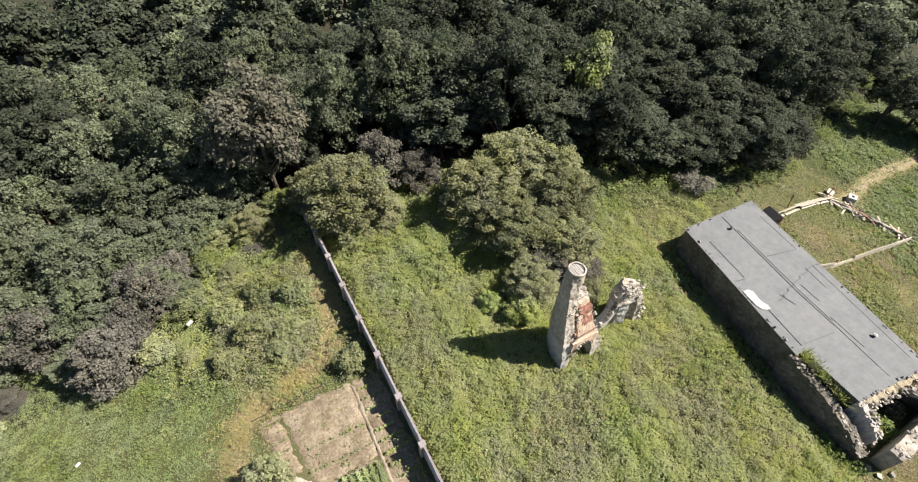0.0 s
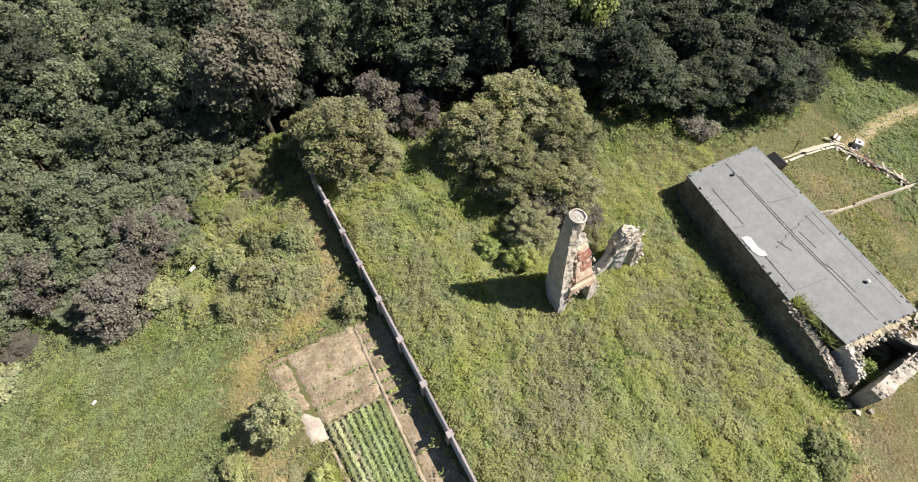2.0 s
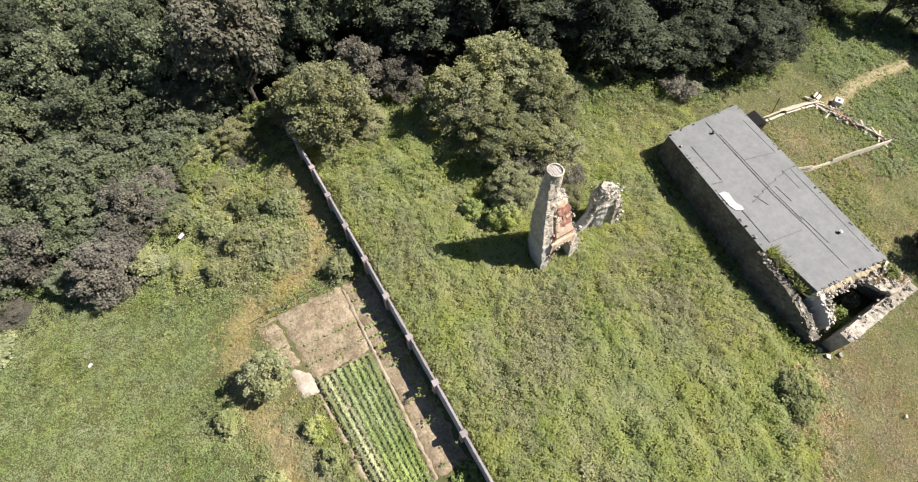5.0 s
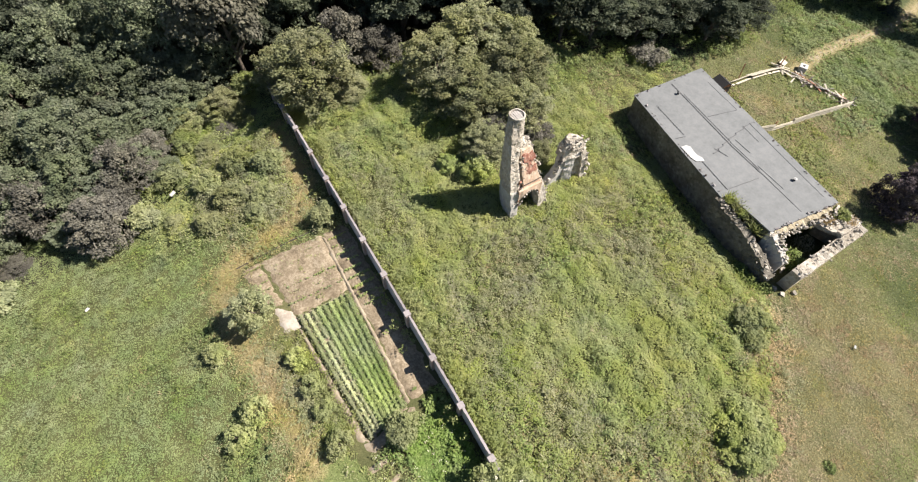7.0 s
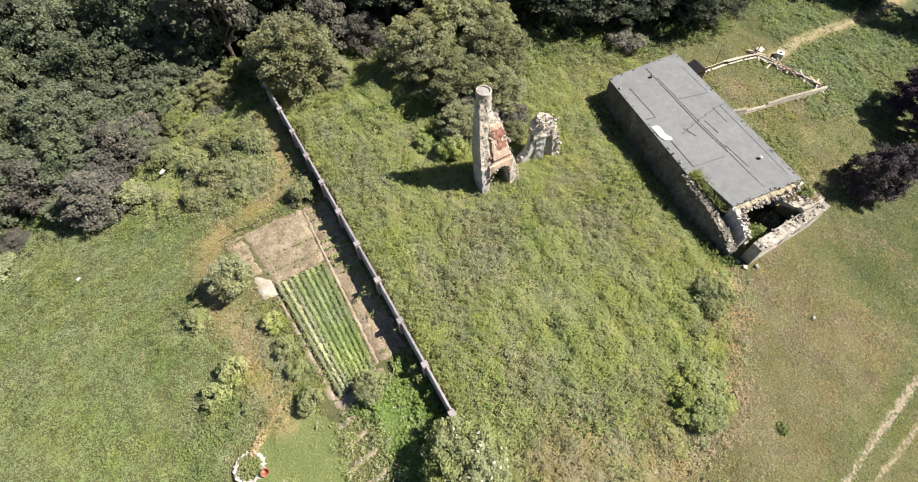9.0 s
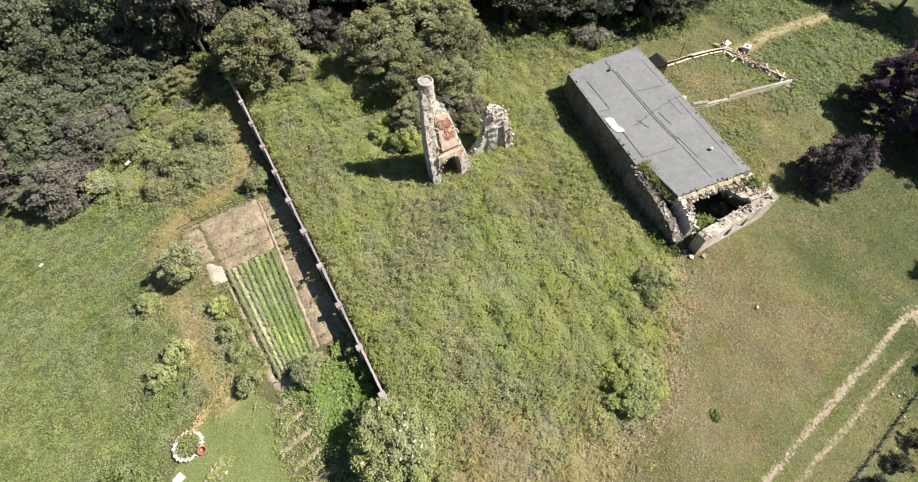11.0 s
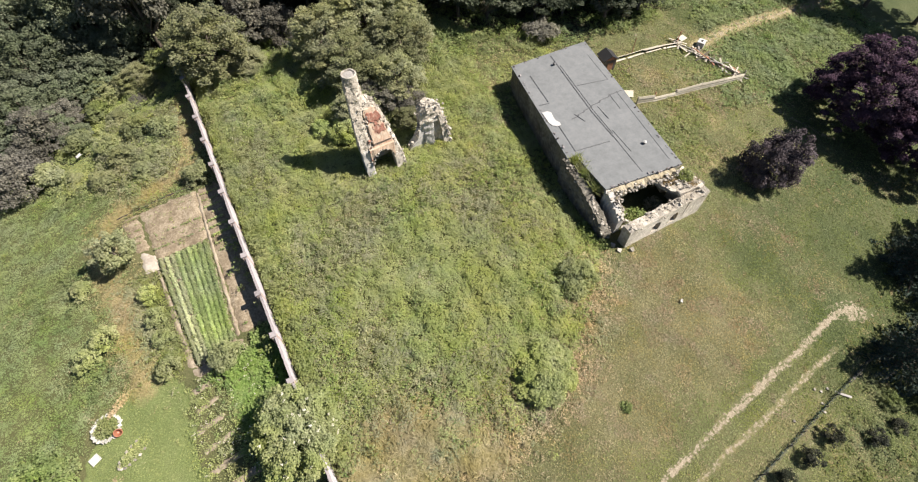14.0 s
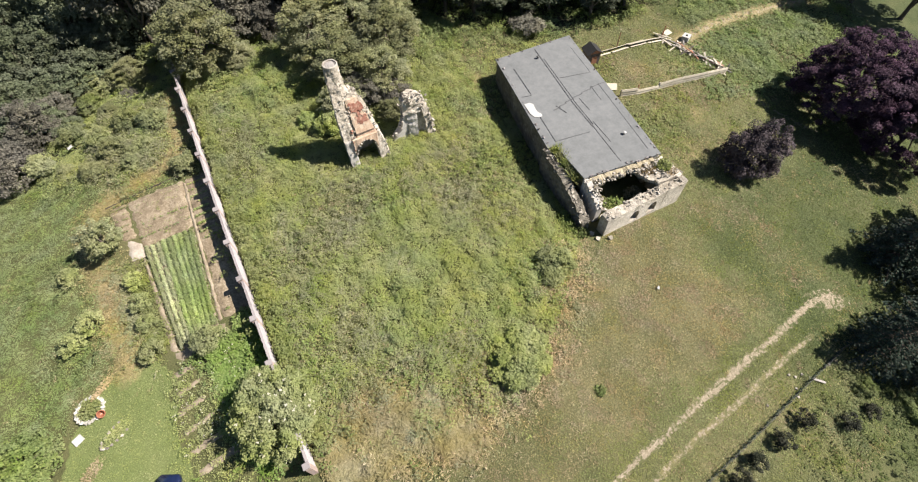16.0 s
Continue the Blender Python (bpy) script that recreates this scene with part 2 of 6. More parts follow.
HEARTH = grained("scorched_plaster", [(0.3, (0.30, 0.165, 0.10)), (0.5, (0.42, 0.31, 0.22)), (0.72, (0.52, 0.455, 0.36))], 3.0, 9.0, 0.03, coarse=1.3)
SOIL = grained("garden_soil", [(0.40, (0.13, 0.10, 0.064)), (0.5, (0.215, 0.17, 0.112)), (0.60, (0.32, 0.265, 0.185))], 5.0, 11.0, 0.05, coarse=0.8)
SOIL_DUST = grained("dusty_earth", [(0.38, (0.26, 0.215, 0.165)), (0.5, (0.36, 0.31, 0.25)), (0.62, (0.44, 0.39, 0.32))], 4.0, 12.0, 0.03, coarse=0.8)
SOIL_PALE = grained("trodden_earth", [(0.38, (0.165, 0.13, 0.088)), (0.5, (0.245, 0.20, 0.142)), (0.62, (0.32, 0.275, 0.205))], 4.0, 12.0, 0.03, coarse=0.8)
WOOD_PALE = grained("pale_board", [(0.3, (0.36, 0.31, 0.23)), (0.5, (0.48, 0.43, 0.335)), (0.72, (0.58, 0.535, 0.44))], 6.0, 20.0, 0.01, object_random=0.2, coarse=2.0)
WOOD_DARK = grained("dark_board", [(0.3, (0.05, 0.04, 0.035)), (0.7, (0.12, 0.10, 0.085))], 6.0, 20.0, 0.01, object_random=0.2, coarse=2.0)
WOOD_RED = grained("red_brown_wood", [(0.3, (0.22, 0.10, 0.06)), (0.7, (0.36, 0.18, 0.11))], 6.0, 20.0, 0.01, coarse=2.0)
WOOD_GREY = grained("weathered_wood", [(0.3, (0.20, 0.185, 0.165)), (0.7, (0.34, 0.315, 0.285))], 6.0, 20.0, 0.01, object_random=0.2, coarse=2.0)
ROOF_FELT = grained("roofing_felt", [(0.34, (0.112, 0.116, 0.113)), (0.5, (0.142, 0.146, 0.143)), (0.66, (0.172, 0.174, 0.17))], 2.0, 30.0, 0.006, 0.75, coarse=0.35)
ROOF_SEAM = grained("tar_seam", [(0.3, (0.075, 0.075, 0.075)), (0.7, (0.125, 0.125, 0.125))], 5.0, 30.0, 0.005, 0.6)
WHITEWASH = grained("white_patch", [(0.3, (0.32, 0.31, 0.29)), (0.7, (0.46, 0.45, 0.425))], 4.0, 20.0, 0.01, coarse=1.5)
WALL_RENDER = grained("lilac_render", [(0.3, (0.36, 0.325, 0.325)), (0.5, (0.46, 0.42, 0.42)), (0.72, (0.55, 0.51, 0.51))], 2.5, 8.0, 0.02, coarse=0.5)
WALL_BRICK = grained("old_wall_brick", [(0.3, (0.28, 0.20, 0.17)), (0.5, (0.39, 0.30, 0.26)), (0.72, (0.49, 0.41, 0.37))], 4.0, 9.0, 0.03, coarse=0.5)
CAP_STONE = grained("cap_stone", [(0.3, (0.17, 0.15, 0.145)), (0.5, (0.235, 0.21, 0.205)), (0.72, (0.30, 0.275, 0.27))], 4.0, 9.0, 0.02, object_random=0.12)
TERRACOTTA = grained("terracotta", [(0.3, (0.24, 0.09, 0.05)), (0.7, (0.34, 0.145, 0.085))], 4.0, 12.0, 0.01)
TAR_BLACK = grained("tarred_roof", [(0.3, (0.012, 0.012, 0.013)), (0.7, (0.03, 0.029, 0.028))], 6.0, 18.0, 0.01, 0.85)
METAL_DARK = grained("dark_metal", [(0.3, (0.04, 0.04, 0.04)), (0.7, (0.09, 0.09, 0.09))], 8.0, 20.0, 0.004, 0.5)


# ---- mesh helpers ----
def fast_mesh(name, verts, faces):
    """A mesh from arrays; every face has the same number of corners."""
    verts, faces = np.asarray(verts, np.float32), np.asarray(faces, np.int32)
    me = bpy.data.meshes.new(name)
    n, k = faces.shape
    me.vertices.add(len(verts))
    me.vertices.foreach_set("co", verts.ravel())
    me.loops.add(n * k)
    me.loops.foreach_set("vertex_index", faces.ravel())
    me.polygons.add(n)
    me.polygons.foreach_set("loop_start", np.arange(0, n * k, k, dtype=np.int32))
    me.update(calc_edges=True)
    me.validate()
    return me


def link(name, data, mat=None, parent=None, label=""):
    if isinstance(data, bmesh.types.BMesh):
        me = bpy.data.meshes.new(name)
        data.to_mesh(me)
        data.free()
        data = me
    if mat and not data.materials:
        data.materials.append(mat)
    ob = new(name, data)
    if parent:
        ob.parent = parent
    if label:
        ob["label"] = label
    return ob


def part(name, bm, mat, parent, label=""):
    return link(name, bm, mat, parent, label)


def empty(name, x, y, z=None, turn=0.0):
    ob = new(name)
    ob.matrix_basis = pose(x, y, float(height(x, y)) if z is None else z, 0, 0, turn)
    return ob


def box(bm, size, m=Matrix(), bevel=0.0):
    made = bmesh.ops.create_cube(bm, size=1, matrix=m @ Matrix.Diagonal((*size, 1)))
    if bevel:
        edges = list({e for v in made["verts"] for e in v.link_edges})
        bmesh.ops.bevel(bm, geom=edges, offset=bevel, segments=1, affect="EDGES")
    return bm


def block(size, m=Matrix(), bevel=0.0):
    return box(bmesh.new(), size, m, bevel)


def tube(path, radii, sides=7):
    """Vertices and quads of a tapered tube along a path."""
    path = np.asarray(path, float)
    v, f = [], []
    for i, p in enumerate(path):
        d = path[min(i + 1, len(path) - 1)] - path[max(i - 1, 0)]
        d = d / (np.linalg.norm(d) + 1e-9)
        a = np.cross(d, (0.3, 0.9, 0.2))
        a /= np.linalg.norm(a) + 1e-9
        b = np.cross(d, a)
        for k in range(sides):
            w = 2 * math.pi * k / sides
            v.append(p + radii[i] * (a * math.cos(w) + b * math.sin(w)))
    for i in range(len(path) - 1):
        for k in range(sides):
            f.append((i * sides + k, i * sides + (k + 1) % sides, (i + 1) * sides + (k + 1) % sides, (i + 1) * sides + k))
    return np.array(v), np.array(f)


def join_tubes(tubes):
    vs, fs, n = [], [], 0
    for v, f in tubes:
        vs.append(v)
        fs.append(f + n)
        n += len(v)
    return np.concatenate(vs), np.concatenate(fs)


def leaves(name, at, size, rng, up=0.6, slim=0.6, out=None):
    """Many small folded leaves: four corners each, turned mostly to the sky or outwards."""
    n = len(at)
    nrm = rng.normal(size=(n, 3)) * (1 - up) * 0.75
    nrm[:, 2] += up
    if out is not None:
        nrm += out
    nrm /= np.linalg.norm(nrm, axis=1, keepdims=True) + 1e-9
    a = np.cross(nrm, rng.normal(size=(n, 3)))
    a /= np.linalg.norm(a, axis=1, keepdims=True) + 1e-9
    b = np.cross(nrm, a)
    s = np.broadcast_to(np.asarray(size, float), (n,))[:, None]
    bend = nrm * s * rng.uniform(-0.25, 0.1, (n, 1))
    v = np.stack([at - a * s * 0.5, at + b * s * 0.5 * slim, at + a * s * 0.5 + bend, at - b * s * 0.5 * slim], 1)
    return fast_mesh(name, v.reshape(-1, 3), np.arange(4 * n).reshape(n, 4))


def blades(name, at, tall, wide, rng, lean=0.5):
    """Upright grass blades, one tapering quad each."""
    n = len(at)
    w = rng.uniform(0, 2 * math.pi, n)
    side = np.stack([np.cos(w), np.sin(w), 0 * w], 1) * np.broadcast_to(wide, (n,))[:, None]
    tip = np.stack([rng.normal(0, lean, n), rng.normal(0, lean, n), np.ones(n)], 1) * np.broadcast_to(tall, (n,))[:, None]
    v = np.stack([at - side * 0.5, at + side * 0.5, at + tip + side * 0.18, at + tip - side * 0.18], 1)
    return fast_mesh(name, v.reshape(-1, 3), np.arange(4 * n).reshape(n, 4))


# ---- the lie of the plots ----
WALL_X = 4.78
FIELD = [(5.0, -13.0), (9.3, -14.6), (14.3, -16.4), (20.1, -16.4), (25.9, -13.4), (29.3, -10.3), (33.3, -7.4), (36.0, 4.0), (38.6, 17.5), (50.0, 17.2), (52.0, 20.0), (40.0, 27.0), (34.0, 34.0), (5.0, 45.0)]
ROUGH_LEFT = [(4.4, 19.2), (4.4, 45.0), (-45.0, 45.0), (-45.0, -15.0), (-16.0, -9.0), (-11.0, 0.5), (-7.0, 1.5), (-5.6, 12.0), (-6.2, 19.4)]
LAWN = [(-9.8, 0.6), (-7.6, 1.4), (-4.0, 0.6), (-2.9, -1.4), (-3.9, -6.0), (-3.4, -9.8), (-2.6, -14.0), (-4.2, -19.0), (-9.0, -22.8), (-15.0, -20.5), (-15.0, -9.0), (-11.0, -2.0)]
RUT_A = [(16.0, -26.6), (24.3, -24.9), (26.8, -24.5), (30.0, -24.25), (32.3, -23.85), (36.7, -23.45), (40.1, -23.05), (43.4, -22.8), (47.3, -22.3), (51.0, -22.0)]
RUT_B = [(17.0, -28.2), (26.5, -26.3), (31.3, -25.65), (35.5, -25.35), (39.6, -24.9), (43.9, -24.5), (47.4, -24.3)]
FOOTPATH = [(64.6, 12.0), (66.6, 12.3), (70.6, 12.9), (75.6, 13.2), (81.3, 12.8), (89.8, 12.6), (110.0, 15.0)]
SIDEPATH = [(65.0, 4.2), (65.1, 0.8), (65.8, -2.0), (69.0, -7.0)]
STRAWPATH = [(3.2, 35.0), (3.1, 31.9), (3.1, 28.0), (2.9, 25.6), (1.8, 23.3), (0.2, 21.9), (-2.3, 21.2), (-5.6, 20.7), (-7.0, 19.8), (-8.0, 17.7), (-7.9, 14.5), (-7.6, 12.1), (-7.0, 9.3), (-6.7, 5.8), (-6.1, 2.7), (-6.4, 1.0)]
WOOD = [(-1500, 51), (-30, 46), (-24, 30), (-9, 31), (-1, 37), (2, 44), (12, 42), (20, 32), (33, 34), (37, 26.5), (44, 23.8), (51, 20), (60, 19.5), (70, 22), (85, 24.5), (110, 28), (1500, 45), (1500, 1500), (-1500, 1500)]
DRY_SPOTS = [(7.3, -12.8, 2.6), (9.6, -13.8, 2.8), (12.2, -14.4, 2.6), (15.0, -17.6, 2.6), (36.5, 17.8, 2.2), (52.6, 3.6, 2.2), (54.5, 5.2, 1.2), (65.4, 9.6, 1.9), (64.0, 6.2, 1.4), (58.0, 4.6, 1.2), (55.0, 10.5, 2.6), (60.0, 9.0, 2.6), (56.5, 0.5, 2.4), (51.5, -3.5, 2.2)]


def build_ground():
    def axis(lo, hi, step):
        mid = np.arange(lo, hi + step / 2, step)
        far = np.array([4, 9, 16, 28, 45, 75, 120, 200, 350, 600, 1000, 1600.0])
        return np.concatenate([lo - far[::-1], mid, hi + far])
    xs, ys = axis(-36.0, 92.0, 0.4), axis(-36.0, 70.0, 0.4)
    X, Y = np.meshgrid(xs, ys)
    Z = height(X, Y)
    v = np.stack([X, Y, Z], -1).reshape(-1, 3)
    nx, ny = len(xs), len(ys)
    i = (np.arange(ny - 1)[:, None] * nx + np.arange(nx - 1)[None]).ravel()
    me = fast_mesh("ground", v, np.stack([i, i + 1, i + nx + 1, i + nx], 1))
    x, y = v[:, 0], v[:, 1]
    soft = lambda d, r: np.clip(1 - d / r, 0, 1)
    worn = 0.98 + 0.15 * wave(x, y, 4.5, 61)
    rut_b = from_line(x, y, RUT_B)
    bare = np.maximum.reduce([0.68 * worn * soft(from_line(x, y, RUT_A), 0.95), 0.55 * worn * soft(rut_b, 0.9), 0.52 * soft(from_line(x, y, FOOTPATH), 2.8),
                              0.56 * soft(from_line(x, y, SIDEPATH), 1.2), 0.62 * soft(np.hypot((x - 51.8) / 1.8, y + 22.6 + 0.3 * (x - 51.8)), 3.4), 0.62 * soft(np.hypot(x - 65.4, (y - 9.3) / 1.8), 3.4)])
    dry = np.maximum.reduce([1.0 * soft(from_line(x, y, STRAWPATH), 2.1), 0.45 * soft(rut_b, 0.9), 0.74 * soft(from_line(x, y, FOOTPATH), 3.0)])
    for cx, cy, r in DRY_SPOTS:
        dry = np.maximum(dry, 0.6 * soft(np.hypot(x - cx, y - cy), r * 1.6))
    field = inside(x, y, FIELD) | inside(x, y, ROUGH_LEFT)
    wob = 0.35 * wave(x, y, 1.6, 81)
    lawn = inside(x + wob, y - wob, LAWN)
    meadow = ~field & ~lawn
    wood = inside(x, y, WOOD) * 1.0
    tan = np.clip(1.3 * np.exp(-((x - 27.0) / 13.0) ** 4 - ((y + 17.0) / 8.0) ** 4) + 0.22 * wave(x, y, 5.0, 62) + 0.16 * wave(x, y, 1.7, 63), 0, 1) * np.clip(from_line(x, y, RUT_A) / 2.2 - 0.3, 0.1, 1)
    lush = np.maximum(np.clip((x - 38.0) / 12.0, 0, 1) * np.clip((-6.0 - y) / 6.0, 0, 1), np.clip((x - 64.0) / 5.0, 0, 1)) * meadow
    for name, values in (("lush", lush), ("tan", tan), ("wood", wood), ("bare", bare), ("dry", dry), ("lawn", lawn * 1.0), ("meadow", meadow * 1.0)):
        me.attributes.new(name, "FLOAT", "POINT").data.foreach_set("value", values.astype(np.float32))
    me.polygons.foreach_set("use_smooth", np.ones(len(me.polygons), bool))
    m, nt, b = material("meadow_ground", 0.95)

    def attr(name):
        a = nt.nodes.new("ShaderNodeAttribute")
        a.attribute_name = name
        return a.outputs["Fac"]

    def ragged(name, lo, hi, scale=1.6, amount=0.9):
        n = nt.nodes.new("ShaderNodeMath")
        n.operation = "MULTIPLY_ADD"
        nt.links.new(noise_tex(nt, scale, 6.0, 0.7), n.inputs[0])
        n.inputs[1].default_value = amount
        nt.links.new(attr(name), n.inputs[2])
        r = nt.nodes.new("ShaderNodeMapRange")
        r.inputs["From Min"].default_value, r.inputs["From Max"].default_value = lo, hi
        nt.links.new(n.outputs[0], r.inputs[0])
        return r.outputs[0]
    fine = mix(nt, 0.42, mix(nt, 0.5, noise_tex(nt, 4.5, 6.0, 0.8), noise_tex(nt, 14.0, 4.0, 0.8)), noise_tex(nt, 0.22, 5.0))
    under = ramp(nt, fine, [(0.3, (0.05, 0.058, 0.02)), (0.5, (0.088, 0.092, 0.034)), (0.7, (0.14, 0.13, 0.058))])
    mown = ramp(nt, fine, [(0.36, (0.05, 0.057, 0.02)), (0.46, (0.082, 0.087, 0.034)), (0.54, (0.115, 0.11, 0.048)), (0.64, (0.18, 0.152, 0.078))])
    lawn_c = ramp(nt, fine, [(0.3, (0.09, 0.12, 0.035)), (0.5, (0.145, 0.175, 0.06)), (0.7, (0.20, 0.21, 0.09))])
    straw = ramp(nt, noise_tex(nt, 6.0, 6.0, 0.75), [(0.3, (0.18, 0.138, 0.062)), (0.5, (0.29, 0.23, 0.112)), (0.7, (0.39, 0.33, 0.19))])
    earth = ramp(nt, noise_tex(nt, 5.0, 6.0, 0.7), [(0.34, (0.165, 0.135, 0.085)), (0.5, (0.25, 0.208, 0.145)), (0.66, (0.335, 0.285, 0.21))])
    c = mix(nt, ragged("meadow", 0.9, 1.1, 0.5), under, mown)
    sere = ramp(nt, fine, [(0.36, (0.055, 0.058, 0.022)), (0.46, (0.088, 0.088, 0.037)), (0.54, (0.12, 0.113, 0.052)), (0.64, (0.195, 0.17, 0.09))])
    c = mix(nt, ragged("tan", 0.68, 1.15, 0.9), c, sere)
    deep = ramp(nt, fine, [(0.36, (0.03, 0.042, 0.013)), (0.46, (0.052, 0.066, 0.022)), (0.54, (0.075, 0.084, 0.032)), (0.64, (0.12, 0.112, 0.055))])
    c = mix(nt, ragged("lush", 0.7, 1.2, 0.5), c, deep)
    c = mix(nt, ragged("lawn", 0.85, 1.15, 0.6), c, lawn_c)
    c = mix(nt, ragged("dry", 0.75, 1.25), c, straw)
    c = mix(nt, ragged("bare", 1.17, 1.26, 3.0, 1.4), c, earth)
    litter = ramp(nt, fine, [(0.3, (0.02, 0.02, 0.012)), (0.5, (0.04, 0.038, 0.02)), (0.7, (0.07, 0.06, 0.035))])
    c = mix(nt, ragged("wood", 1.0, 1.25, 0.6), c, litter)
    nt.links.new(c, b.inputs["Base Color"])
    bump(nt, b, noise_tex(nt, 6.0, 6.0, 0.8), 1.0, 0.10)
    return tagged(link("ground", me, m), "uneven grassy ground with dry and bare patches", "ground", kind="structure")


ground = build_ground()


# ---- low plants ----


def scatter(n, poly, rng, keep=None):
    p = np.array(poly)
    lo, hi = p.min(0), p.max(0)
    x, y = rng.uniform(lo[0], hi[0], n * 3), rng.uniform(lo[1], hi[1], n * 3)
    ok = inside(x, y, poly)
    if keep is not None:
        ok &= keep(x, y)
    x, y = x[ok][:n], y[ok][:n]
    return x, y


BUILDING = [(34.3, -7.8), (45.3, -7.8), (48.4, 16.4), (38.5, 16.4)]


def clear(x, y):
    free = ~inside(x, y, BUILDING) & (np.abs(x - WALL_X) > 0.45)
    return free


def weeds(name, label, poly, clumps, per, mat, seed, size, tall, spread, keep=None, slim=0.6, upward=0.66, dome=0.4, gaps=-9.0):
    """A thicket of leafy plants, each a small heap of leaves."""
    rng = np.random.RandomState(seed)
    cx, cy = scatter(clumps, poly, rng, lambda x, y: clear(x, y) & (wave(x, y, 1.15, seed + 5) > gaps) & (keep(x + rng.normal(0, 0.9, len(x)), y + rng.normal(0, 0.9, len(x))) if keep else True))
    n = len(cx)
    loose = np.where(rng.uniform(size=n) < 0.12, 1.5, 0.4 if gaps < -5 else 0.12)
    cx, cy = cx + rng.normal(0, 1, n) * loose, cy + rng.normal(0, 1, n) * loose
    ok = clear(cx, cy)
    cx, cy = cx[ok], cy[ok]
    n = len(cx)
    h = tall * rng.uniform(0.55, 1.0, n) * (1 + 0.3 * wave(cx, cy, 5.0, seed + 1) + 0.65 * wave(cx, cy, 1.9, seed + 2) + 0.3 * wave(cx, cy, 0.9, seed + 3)).clip(0.22, 2.4)
    off_wall = np.abs(cx - 34.6 - 0.156 * (cy + 6.0)) + np.clip(np.abs(cy - 5.0) - 11.0, 0, 9)
    h = h * np.clip(0.3 + 0.2 * off_wall, 0.35, 1.0)
    k = np.repeat(np.arange(n), per)
    r = spread * np.sqrt(rng.uniform(0, 1, len(k))) * rng.uniform(0.5, 1.3, n)[k]
    a = rng.uniform(0, 2 * math.pi, len(k))
    x, y = cx[k] + r * np.cos(a), cy[k] + r * np.sin(a)
    z = height(x, y) + h[k] * rng.uniform(0.5, 1.0, len(k)) * (1 - dome * (r / spread) ** 2).clip(0.25, 1)
    me = leaves(name, np.stack([x, y, z], 1), size * rng.uniform(0.45, 1.4, len(k)), rng, upward, slim)
    return tagged(link(name, me, mat), label, "weeds", kind="stuff")


dry_zone = lambda x, y: (np.hypot((x - 9.4) / 1.7, y + 13.6) < 1.9) | (np.hypot(x - 16.0, y + 16.2) < 2.2) | (np.hypot(x - 36.8, y - 17.9) < 1.8)
shrubby = lambda x, y: (np.hypot((x - 9.0) / 1.5, (y + 7.0) / 1.4) < 3.2 + 0.9 * wave(x, y, 2.5, 70)) | (np.hypot(x - 7.0, (y - 24.5) / 2.2) < 1.7 + 0.6 * wave(x, y, 2.0, 78))
grey_zone = lambda x, y: (x + 0.55 * y + 2.5 * wave(x, y, 4.0, 88) < 9.5) & (y < 9) & (wave(x, y, 3.0, 90) > -0.7)
off_path = lambda x, y: from_line(x, y, STRAWPATH) > 1.8 + 0.4 * wave(x, y, 1.6, 45)
near_path = lambda x, y: from_line(x, y, STRAWPATH) < 0.9
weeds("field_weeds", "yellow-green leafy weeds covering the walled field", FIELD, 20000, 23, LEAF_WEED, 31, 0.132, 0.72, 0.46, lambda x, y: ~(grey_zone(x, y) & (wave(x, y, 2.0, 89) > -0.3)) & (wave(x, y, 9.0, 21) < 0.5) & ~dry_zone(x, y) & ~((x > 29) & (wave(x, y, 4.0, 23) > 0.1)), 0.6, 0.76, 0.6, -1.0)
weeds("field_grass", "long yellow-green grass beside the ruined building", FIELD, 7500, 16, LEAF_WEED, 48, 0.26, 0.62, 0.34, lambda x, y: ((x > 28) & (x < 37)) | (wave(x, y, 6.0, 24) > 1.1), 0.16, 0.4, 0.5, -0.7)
weeds("grey_weeds", "dull grey-green weeds in patches of the field", FIELD, 8500, 22, LEAF_WEEDGREY, 32, 0.125, 0.85, 0.45, lambda x, y: (grey_zone(x, y) | (wave(x, y, 9.0, 21) > 0.2) | (wave(x, y, 3.0, 22) > 0.8) | shrubby(x, y)) & ~dry_zone(x, y) & (x < 30), 0.6, 0.7, 0.6, -0.7)
weeds("dry_weeds", "dry straw-coloured grass at the edge of the field", FIELD, 7000, 7, LEAF_STRAW, 33, 0.26, 0.45, 0.3, lambda x, y: (wave(x, y, 3.5, 41) > 0.7) | (grey_zone(x, y) & (wave(x, y, 2.6, 91) > 0.25)) | ((y < -10) & (x > 13) & (wave(x, y, 4.0, 42) > -0.2)) | ((x > 28) & (wave(x, y, 2.5, 46) > 0.45)), 0.2, 0.5)
weeds("tan_grass", "lodged tan dry grass at the foot of the field", [(5.2, -10.8), (13.5, -10.8), (16.5, -18.0), (5.2, -17.0)], 4200, 10, LEAF_TAN, 49, 0.36, 0.5, 0.36, dry_zone, 0.18, 0.8)
weeds("grey_shrubs", "tall grey-green shrubby weeds near the elder", FIELD, 700, 24, LEAF_WEEDGREY, 40, 0.18, 1.3, 0.5, shrubby)
weeds("field_nettles", "fresh green nettles along the wood and the ruins", FIELD, 4200, 13, LEAF_NETTLE, 34, 0.20, 0.9, 0.42, lambda x, y: (wave(x, y, 6.0, 43) > 0.5) | (y > 22))
